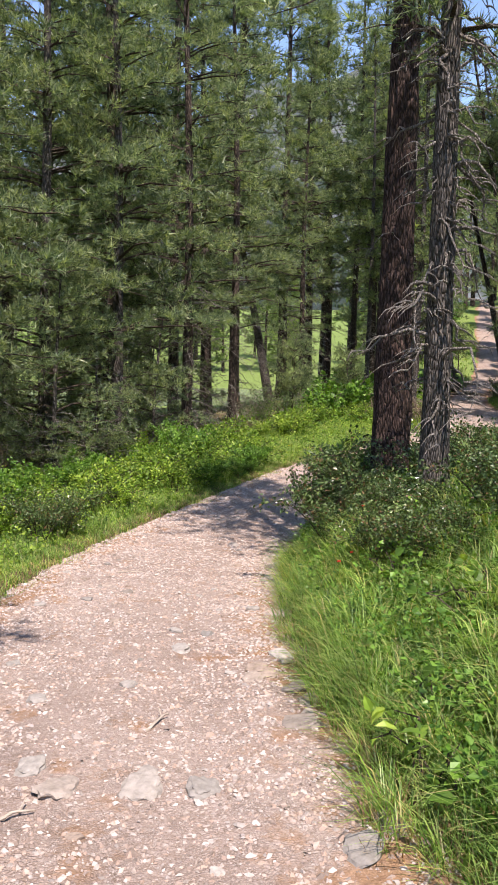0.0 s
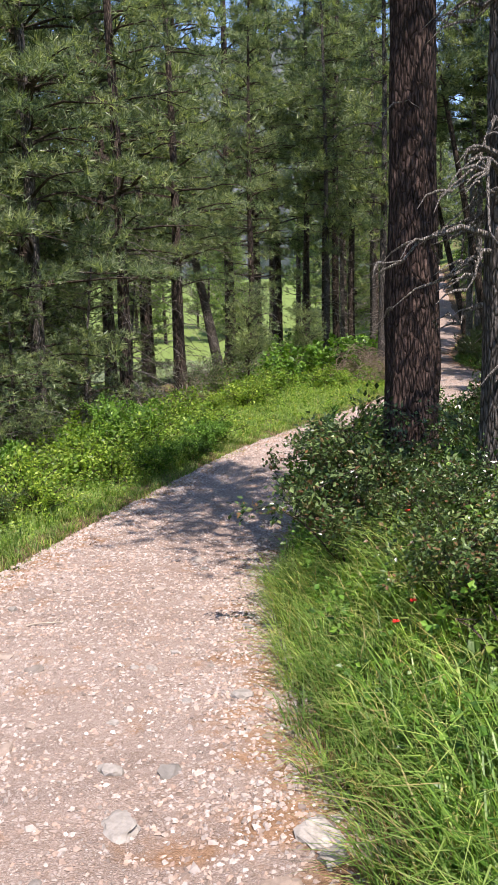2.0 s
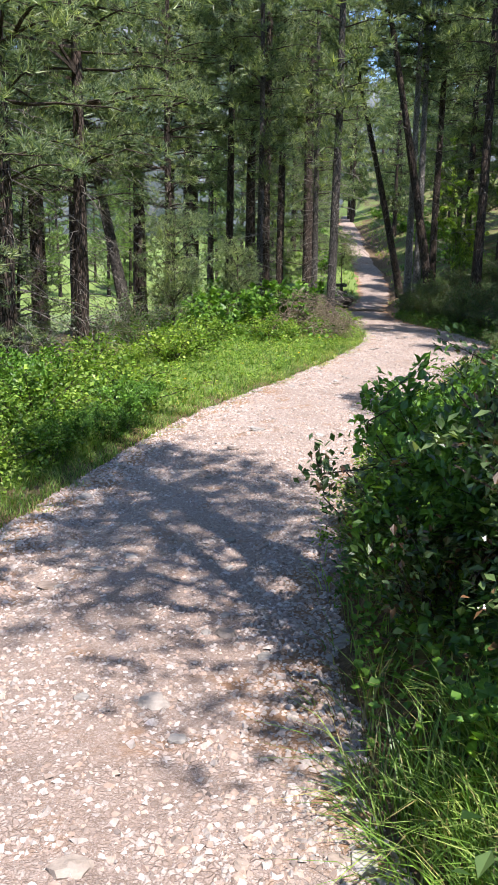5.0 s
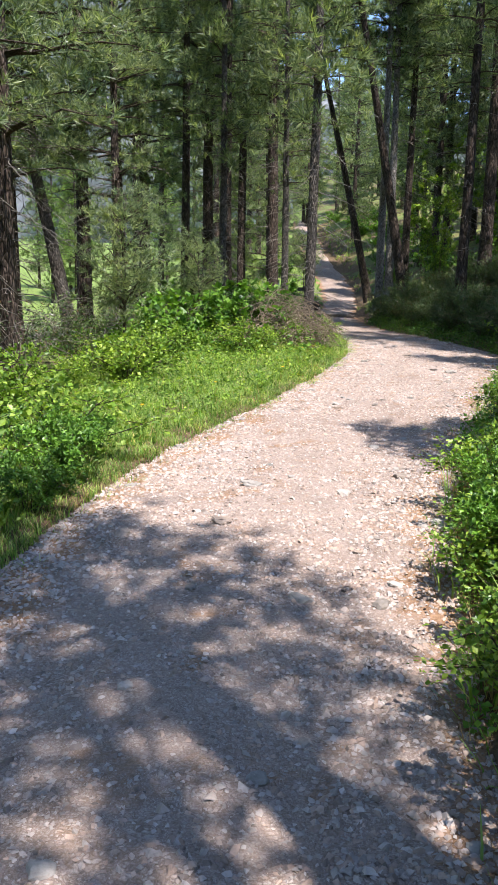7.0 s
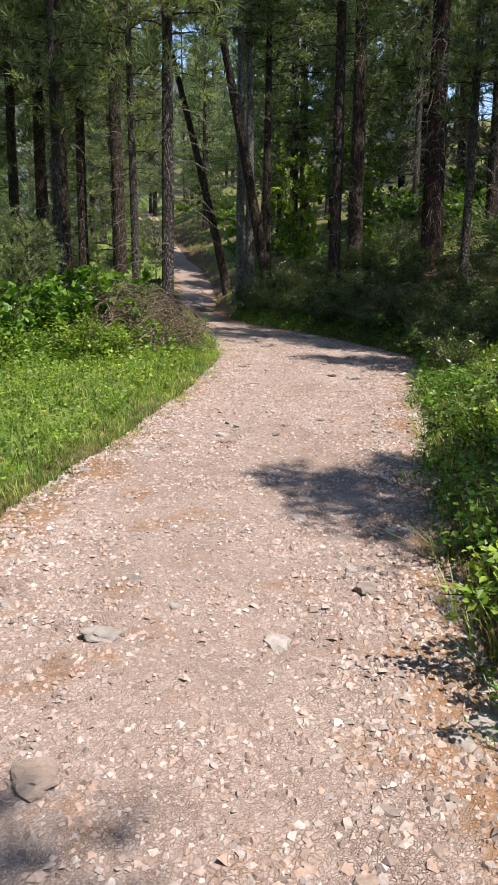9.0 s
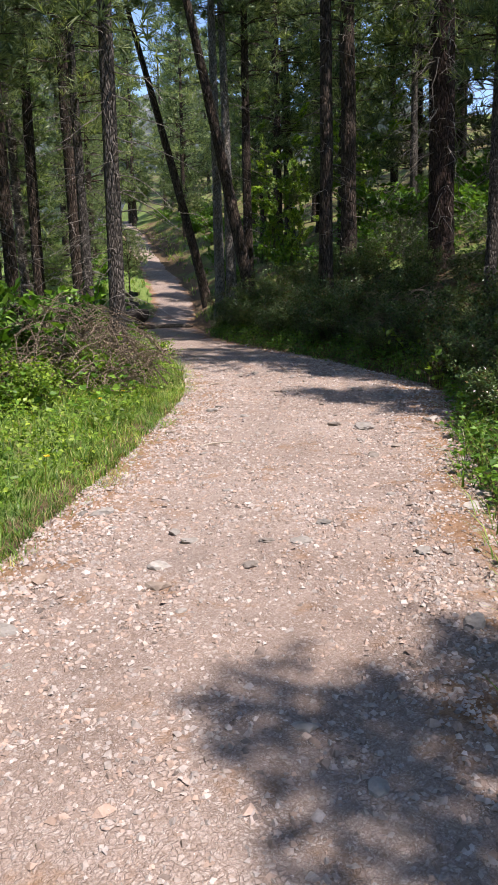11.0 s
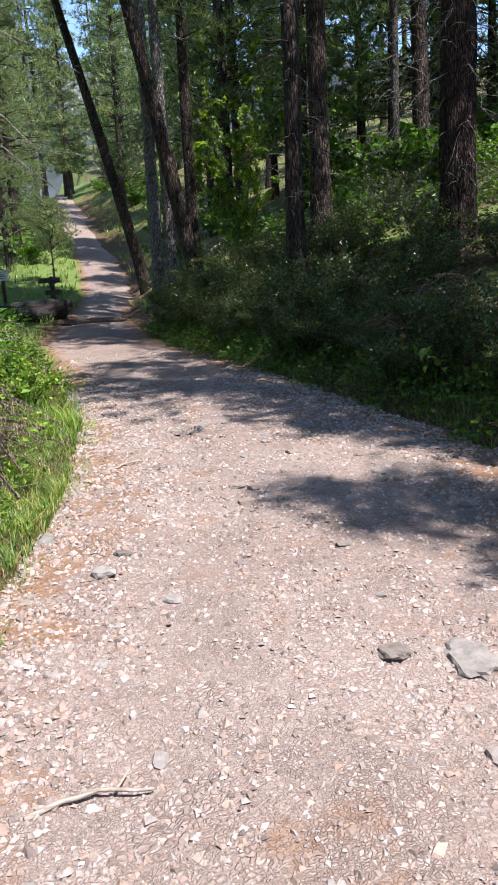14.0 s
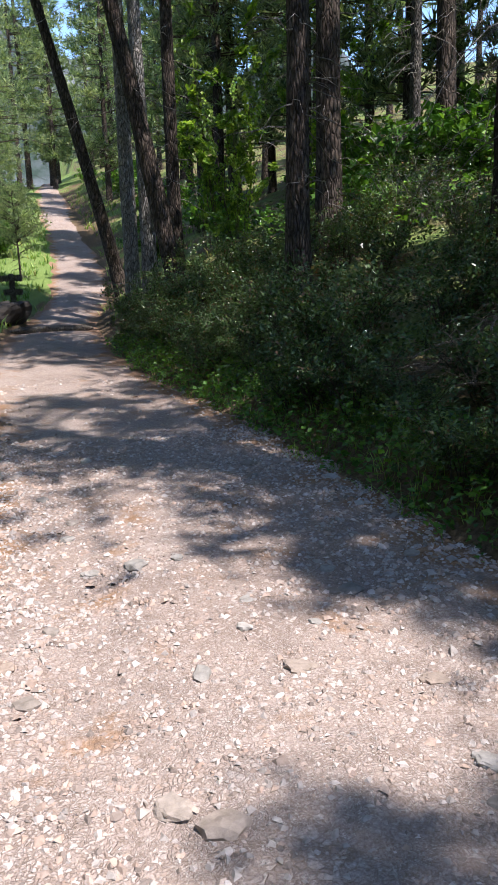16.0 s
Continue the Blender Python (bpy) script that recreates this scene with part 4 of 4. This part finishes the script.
def blades(pts, tall, wide, az, tpl):
    n = len(pts)
    z = ground_height(pts[:, 0], pts[:, 1]) - 0.02
    turns = np.zeros((n, 3, 3))
    c, s = np.cos(az), np.sin(az)
    turns[:, 0, 0], turns[:, 0, 1], turns[:, 1, 0], turns[:, 1, 1], turns[:, 2, 2] = c, -s, s, c, 1
    h = tall * (0.4 + 0.8 * rng.random(n)) * (0.8 + 0.3 * ripple(pts[:, 0], pts[:, 1], 0.9, 6))
    scale = np.stack([wide * (0.6 + 0.8 * rng.random(n)), h * (0.45 + 1.15 * rng.random(n)), h], 1)
    return scatter(*tpl, turns, scale, np.column_stack([pts, z]))


def grass_patch(name, sets, mat, label, tpl):
    vs, fs, base = [], [], 0
    for pts, tall, wide, per in sets:
        at, az = tussocks(pts, per, 0.09)
        v, f = blades(at, tall, wide, az, tpl)
        vs.append(v)
        fs.append(f + base)
        base += len(v)
    return tagged(new(name, mesh_from(name, np.concatenate(vs), np.concatenate(fs), mat)), label, "grass", kind="stuff")


grass_patch("grass", [(spread(1700, 1.0, 8.0, 0.05, 2.0, True)[0], 0.38, 0.008, 15), (spread(800, 1.0, 9.0, -0.08, 0.3, True)[0], 0.28, 0.006, 18),
                      (spread(500, 1.0, 9.0, 1.8, 4.5, True)[0], 0.45, 0.012, 10)], GRASS, "tall green grass leaning over the path's edge", BLADE)
grass_patch("grass", [(spread(4500, 5.0, 25.0, -0.14, 0.45, False)[0], 0.11, 0.007, 9), (spread(5200, 5.0, 25.0, 0.25, 3.4, False)[0], 0.21, 0.008, 9),
                      (spread(600, 24.0, 34.0, 0.0, 1.5, False)[0], 0.25, 0.012, 8)], GRASS, "fresh green grass on the sunny verge", BLADE_LOW)
grass_patch("grass", [(spread(1200, 9.0, 20.5, -0.08, 1.8, True)[0], 0.26, 0.009, 8), (spread(700, 20.0, 33.0, -0.05, 0.7, True)[0], 0.17, 0.008, 8),
                      (spread(900, 35.0, 62.0, 0.0, 7.0, False)[0], 0.30, 0.025, 7), (spread(300, 35.0, 72.0, 0.0, 3.0, True)[0], 0.30, 0.025, 7)], GRASS, "shaded grass along the foot of the bank", BLADE_LOW)

grass_patch("dry_grass", [(spread(420, 1.2, 6.0, -0.12, 0.12, True)[0], 0.17, 0.005, 14), (spread(260, 9.0, 16.0, -0.08, 0.08, True)[0], 0.14, 0.005, 10), (spread(700, 6.0, 26.0, -0.16, 0.02, False)[0], 0.09, 0.005, 9)], LITTER, "dry straw-brown thatch along the path's edges", BLADE_LOW)


def herb_cover(count, y0, y1, u0, u1, right, size, high, mat, label):
    pts, _u = spread(count, y0, y1, u0, u1, right)
    z = ground_height(pts[:, 0], pts[:, 1]) + high * rng.random(count) ** 0.8 * (0.75 + 0.4 * ripple(pts[:, 0], pts[:, 1], 1.1, 8))
    az = rng.random(count) * 6.283
    way = np.stack([np.cos(az), np.sin(az), 0.25 + 0.4 * rng.normal(size=count)], 1)
    v, f = scatter(*LEAF_MID, leaf_turns(way, rng), size * (0.5 + 0.9 * rng.random(count)), np.column_stack([pts, z]))
    return tagged(new("ground_cover", mesh_from("ground_cover", v, f, mat)), label, "undergrowth", kind="stuff")


herb_cover(38000, 5.0, 24.0, 0.2, 3.4, False, 0.036, 0.24, HERB, "low leafy herbs among the sunny grass")
herb_cover(22000, 1.5, 9.5, 0.1, 2.6, True, 0.038, 0.36, LUSH, "broad green leaves low in the tall grass")
herb_cover(26000, 9.0, 34.0, 0.1, 3.2, True, 0.042, 0.30, BUSH, "low dark leaves covering the shady bank")
herb_cover(12000, 9.0, 18.0, -0.04, 1.2, True, 0.038, 0.32, LUSH, "green leaves hanging over the path's edge")
herb_cover(11000, 18.5, 33.0, -0.08, 0.6, True, 0.04, 0.24, LUSH, "green leaves spilling over the shady path's edge")
herb_cover(9000, 20.0, 36.0, 0.4, 6.0, False, 0.07, 0.45, LUSH, "leafy undergrowth under the trees")
herb_cover(9000, 20.0, 40.0, 3.0, 10.0, True, 0.09, 0.6, LUSH, "undergrowth on the wooded slope")

# ---------------------------------------------------------------- gravel and stones
CHIP = (np.array([(1, 0, -0.35), (0.15, 0.9, -0.35), (-0.95, 0.15, -0.35), (-0.1, -0.95, -0.35), (0.35, 0.2, 0.55), (-0.3, -0.1, 0.6)]),
        np.array([(0, 1, 4), (1, 2, 5), (2, 3, 5), (3, 0, 4), (4, 1, 5), (5, 3, 4)]))


def gravel(count, y0, y1, lo, hi, edge):
    ok = np.flatnonzero((TRACK[:, 1] >= y0) & (TRACK[:, 1] <= y1))
    i = rng.choice(ok, count)
    q = rng.uniform(-1, 1, count)
    q = np.where(rng.random(count) < edge, np.sign(q) * np.abs(q) ** 0.35, q) * 1.02
    o = TRACK[i, 2] * q
    s = (rng.random(count) - 0.5) * 0.26
    x, y = TRACK[i, 0] + T_DIR[i, 1] * o + T_DIR[i, 0] * s, TRACK[i, 1] - T_DIR[i, 0] * o + T_DIR[i, 1] * s
    size = lo + (hi - lo) * rng.random(count) ** 2.0
    keep = rng.random(count) < 0.62 + 0.38 * ripple(x, y, 1.4, 9)
    x, y, size = x[keep], y[keep], size[keep]
    n = len(x)
    way = np.column_stack([rng.normal(0, 0.3, (n, 2)), np.ones(n)])
    scale = size[:, None] * np.column_stack([rng.uniform(0.75, 1.3, n), rng.uniform(0.6, 1.0, n), rng.uniform(0.5, 0.9, n)])
    return scatter(*CHIP, frames_along(way, rng.random(n) * 6.28), scale, np.column_stack([x, y, path_height(x, y) + size * 0.1]))


gv, gf = [], []
base = 0
for args in ((100000, 1.5, 13.0, 0.0045, 0.020, 0.3), (120000, 13.0, 26.5, 0.0045, 0.020, 0.3), (7000, 1.5, 30.0, 0.014, 0.034, 0.7), (14000, 7.5, 16.0, 0.010, 0.030, 1.0), (9000, 17.0, 27.0, 0.010, 0.028, 1.0)):
    v, f = gravel(*args)
    gv.append(v)
    gf.append(f + base)
    base += len(v)
tagged(new("gravel", mesh_from("gravel", np.concatenate(gv), np.concatenate(gf), GRAVEL_M)), "loose pale grey and pinkish gravel on the path", "gravel", kind="stuff")


def rock_mesh(seed, sub, flat, rough, mat):
    bm = bmesh.new()
    bmesh.ops.create_icosphere(bm, subdivisions=sub, radius=1.0)
    for v in bm.verts:
        p = v.co.copy()
        q = 1 + rough * noise.noise(p * 1.3 + Vector((seed * 7.1, 0, 0))) + rough * 0.5 * noise.noise(p * 3.1 + Vector((0, seed * 3.3, 0)))
        v.co = Vector((p.x * q, p.y * q * 0.75, max(min(p.z, 0.6), -0.6) * q * flat))
    me = bpy.data.meshes.new("stone")
    bm.to_mesh(me)
    bm.free()
    me.materials.append(mat)
    return me


STONES = [rock_mesh(k, 3 if k < 4 else 2, 0.5, 0.42, STONE_M) for k in range(8)]


def stone(x, y, size, turn, big):
    ob = new("stone", STONES[(0 if big else 4) + int(turn) % 4])
    ob.parent = path
    z = float(path_height(np.array([x]), np.array([y]))[0])
    ob.matrix_basis = pose(x, y, z + size * 0.05, 8 * math.sin(turn), 8 * math.cos(turn), turn) @ Matrix.Diagonal((size, size, size * (0.7 if big else 0.9), 1))
    return ob


for x, y, s in ((0.31, 3.92, 0.11), (-0.43, 3.15, 0.12), (-0.17, 3.15, 0.09), (0.06, 4.64, 0.08), (-0.78, 3.11, 0.11), (0.44, 2.67, 0.1), (0.32, 4.48, 0.1), (0.08, 4.85, 0.09),
                (0.4, 4.28, 0.09), (0.25, 5.18, 0.09), (-0.46, 5.35, 0.09), (0.16, 4.72, 0.07), (1.01, 14.33, 0.10), (2.38, 13.97, 0.07), (2.24, 13.94, 0.045), (1.42, 15.1, 0.08),
                (3.55, 18.38, 0.05), (4.28, 18.23, 0.045), (4.01, 18.02, 0.06), (3.86, 18.1, 0.04), (5.93, 20.25, 0.12), (5.73, 20.42, 0.08), (6.91, 22.84, 0.06), (7.26, 22.56, 0.05),
                (6.25, 22.45, 0.06), (7.08, 22.15, 0.05), (0.77, 10.07, 0.08), (-0.95, 3.3, 0.09), (0.6, 2.9, 0.1), (0.35, 5.6, 0.07)):
    stone(x, y, s, x * 37 + y * 91, True)
for k in range(250):
    i = int(rng.choice(np.flatnonzero((TRACK[:, 1] > 2) & (TRACK[:, 1] < 26))))
    q = rng.uniform(-1, 1)
    q = math.copysign(abs(q) ** (0.4 if rng.random() < 0.5 else 1.0), q)
    o = TRACK[i, 2] * q
    stone(TRACK[i, 0] + T_DIR[i, 1] * o, TRACK[i, 1] - T_DIR[i, 0] * o, 0.028 + 0.04 * rng.random() ** 2, rng.uniform(0, 360), False)

# ---------------------------------------------------------------- things round the bend
boulder = tagged(new("boulder", rock_mesh(21, 4, 0.75, 0.5, BOULDER_SHADE_M)), "boulder at the fork of the path, its dark grey deepened for shade", "rock")
boulder.matrix_basis = pose(8.75, 36.7, gh(8.75, 36.7) + 0.06, 0, 0, 20) @ Matrix.Diagonal((0.9, 0.7, 0.6, 1))


def box_mesh(name, sx, sy, sz, mat, bev=0.01, shift=(0, 0, 0)):
    bm = bmesh.new()
    bmesh.ops.create_cube(bm, size=1.0)
    bmesh.ops.scale(bm, vec=(sx, sy, sz), verts=bm.verts)
    bmesh.ops.bevel(bm, geom=bm.edges[:], offset=bev, segments=2, affect="EDGES")
    bmesh.ops.translate(bm, vec=shift, verts=bm.verts)
    me = bpy.data.meshes.new(name)
    bm.to_mesh(me)
    bm.free()
    me.materials.append(mat)
    return me


sign = tagged(new("signpost"), "wooden post with a small white notice on the grass", "sign")
part("post", box_mesh("post", 0.09, 0.09, 1.0, WOOD_M, 0.012, (0, 0, 0.45)), sign)
part("panel", box_mesh("panel", 0.30, 0.025, 0.26, WHITE_M, 0.006, (0, -0.06, 0.80)), sign, "white notice panel")
for k in range(4):
    part("line_of_text", box_mesh("line_of_text", 0.2 - 0.03 * (k % 2), 0.003, 0.014, WOOD_M, 0.001, (0, -0.0745, 0.88 - 0.05 * k)), sign, "grey bar of unreadable text")
sign.matrix_basis = pose(8.8, 38.9, gh(8.8, 38.9), 0, 0, -15)
way_post = tagged(new("waymark_post"), "short dark wooden post with two crossing boards", "sign")
part("post", box_mesh("post", 0.12, 0.12, 0.75, WOOD_M, 0.015, (0, 0, 0.32)), way_post)
part("board", box_mesh("board", 0.55, 0.04, 0.13, WOOD_M, 0.012, (-0.05, -0.085, 0.60)), way_post)
part("board", box_mesh("board", 0.42, 0.04, 0.13, WOOD_M, 0.012, (0.02, -0.085, 0.30)), way_post)
way_post.matrix_basis = pose(10.0, 38.8, gh(10.0, 38.8), 0, 0, -20)


# ---------------------------------------------------------------- heaps of dead wood
def brush_heap(w, h, count, seed, label, mat):
    r = np.random.default_rng(seed)
    lines = []
    for _ in range(count):
        a, d = r.random() * 6.283, w * math.sqrt(r.random()) * 0.9
        top = h * (1 - (d / w) ** 2) * (0.3 + 0.75 * r.random())
        az, ln = r.random() * 6.283, w * (0.3 + 0.6 * r.random())
        t = np.linspace(-0.5, 0.5, 6)
        pts = np.stack([math.cos(a) * d + math.cos(az) * ln * t, math.sin(a) * d + math.sin(az) * ln * t, top - 0.5 * ln * (t + 0.1 * r.normal()) ** 2 * 2 + 0.25 * ln * t * r.normal()], 1)
        pts += r.normal(0, 0.012, pts.shape).cumsum(0)
        pts[:, 2] = np.maximum(pts[:, 2], 0.01)
        lines.append((pts, np.linspace(0.008, 0.002, 6) * (0.6 + r.random())))
    me = mesh_from("brush_heap", *tubes(lines, 3), mat)
    return tagged(new("brush_heap", me), label, "brushwood", kind="stuff")


DRY = bark_material("dry_brush", (0.22, 0.16, 0.115), (0.42, 0.33, 0.245), (0.60, 0.51, 0.41), 3)
heap = brush_heap(1.05, 1.05, 520, 71, "heap of dry brown cut branches beside the path", DRY)
heap.matrix_basis = pose(4.25, 23.5, gh(4.25, 23.5), 0, 0, 0)
heap = brush_heap(1.0, 0.6, 260, 72, "tangle of grey fallen twigs under the pines", TWIG)
heap.matrix_basis = pose(-1.2, 21.6, gh(-1.2, 21.6), 0, 0, 0)
heap = brush_heap(0.9, 0.7, 260, 73, "tangle of grey fallen twigs at trunks' feet", TWIG)
heap.matrix_basis = pose(-3.3, 15.6, gh(-3.3, 15.6), 0, 0, 60)
heap = brush_heap(0.8, 0.5, 200, 74, "low heap of dry brush under the bushes", DRY)
heap.matrix_basis = pose(9.9, 24.4, gh(9.9, 24.4), 0, 0, 60)


# ---------------------------------------------------------------- small things
def flower(x, y, tall, mat, label, petals=6, size=0.02):
    root = tagged(new("flower"), label, "flower")
    part("stem", mesh_from("stem", *tubes([(np.array([(0, 0, -0.03), (0.01, 0.005, tall * 0.5), (0.015, 0.02, tall)]), np.array([0.003, 0.0025, 0.002]))], 4), HERB), root)
    tv = np.array([(0, 0, 0), (0.4, 0.55, 0.25), (0, 1, 0.15), (-0.4, 0.55, 0.25)])
    az = np.arange(petals) * 6.283 / petals
    way = np.stack([np.cos(az), np.sin(az), np.full(petals, 0.25)], 1)
    v, f = scatter(tv, LEAF[1], leaf_turns(way, np.random.default_rng(3)), np.full(petals, size), np.tile((0.015, 0.02, tall), (petals, 1)))
    part("petals", mesh_from("petals", v, f, mat), root)
    root.matrix_basis = pose(x, y, gh(x, y), 0, 0, x * 77 % 360)
    return root


for x, y, h in ((1.05, 6.9, 0.42), (0.72, 5.9, 0.36), (0.84, 6.05, 0.34), (2.05, 6.6, 0.5)):
    flower(x, y, h, RED_M, "small red wildflower standing in the tall grass")
for x, y, h in ((3.1, 19.75, 0.2), (1.9, 18.4, 0.22), (3.9, 21.3, 0.25), (0.9, 17.3, 0.2), (4.3, 21.9, 0.22)):
    flower(x, y, h, YELLOW_M, "small yellow wildflower in the sunny verge", 8, 0.022)
for x, y, h in ((4.3, 16.0, 0.32), (4.7, 16.6, 0.3), (4.5, 15.5, 0.34), (1.5, 6.8, 0.45)):
    flower(x, y, h, PALE_M, "small white wildflower in the grassy bank", 7, 0.022)


def stick(x, y, length, turn, seed, label):
    r = np.random.default_rng(seed)
    t = np.linspace(-0.5, 0.5, 8)
    pts = np.stack([t * length, 0.08 * length * np.sin(t * 4 + seed) + r.normal(0, 0.004, 8), np.full(8, 0.012) + 0.006 * np.cos(t * 5)], 1)
    lines = [(pts, np.linspace(0.009, 0.004, 8)), (np.array([pts[5], pts[5] + (0.05, 0.06, 0.01)]), np.array([0.005, 0.003]))]
    ob = tagged(new("stick", mesh_from("stick", *tubes(lines, 6), STICK_M, True)), label, "stick")
    ob.matrix_basis = pose(x, y, float(path_height(np.array([x]), np.array([y]))[0]) + 0.004, 0, 0, turn)


for k, (x, y, ln, turn) in enumerate(((-0.45, 3.9, 0.22, 55), (-0.9, 2.85, 0.2, 35), (4.6, 20.3, 0.34, -10), (5.9, 23.3, 0.26, 30), (-1.2, 7.9, 0.25, 15))):
    stick(x, y, ln, turn, k, "dry fallen stick lying on the gravel")

broad = shrub("broad_leaf_plant", 0.2, 0.22, 60, 0.075, LEAF_WIDE, HERB, 81, "low plant with broad round green leaves", stems=7, category="plant", low=0.3)
put(broad, 0.80, 3.05)
for x, y, s in ((0.95, 3.6, 0.9), (1.35, 4.6, 1.1), (1.15, 5.6, 1.0), (1.5, 3.4, 1.1), (1.3, 6.4, 1.0), (7.9, 21.6, 1.2), (8.6, 23.0, 1.2)):
    again(broad, x, y, x * 211 % 360, s)

log_t = np.linspace(-0.5, 0.5, 9)
water_bar = tagged(new("log", mesh_from("log", *tubes([(np.stack([log_t * 1.5, 0.02 * np.sin(log_t * 5), 0.0 * log_t], 1), np.array([0.02] + [0.075] * 7 + [0.02]))], 10), WOOD_M, True)), "weathered log laid across the path as a step", "log")
water_bar.matrix_basis = pose(9.75, 35.2, float(path_height(np.array([9.75]), np.array([35.2]))[0]) + 0.02, 0, 0, -22)
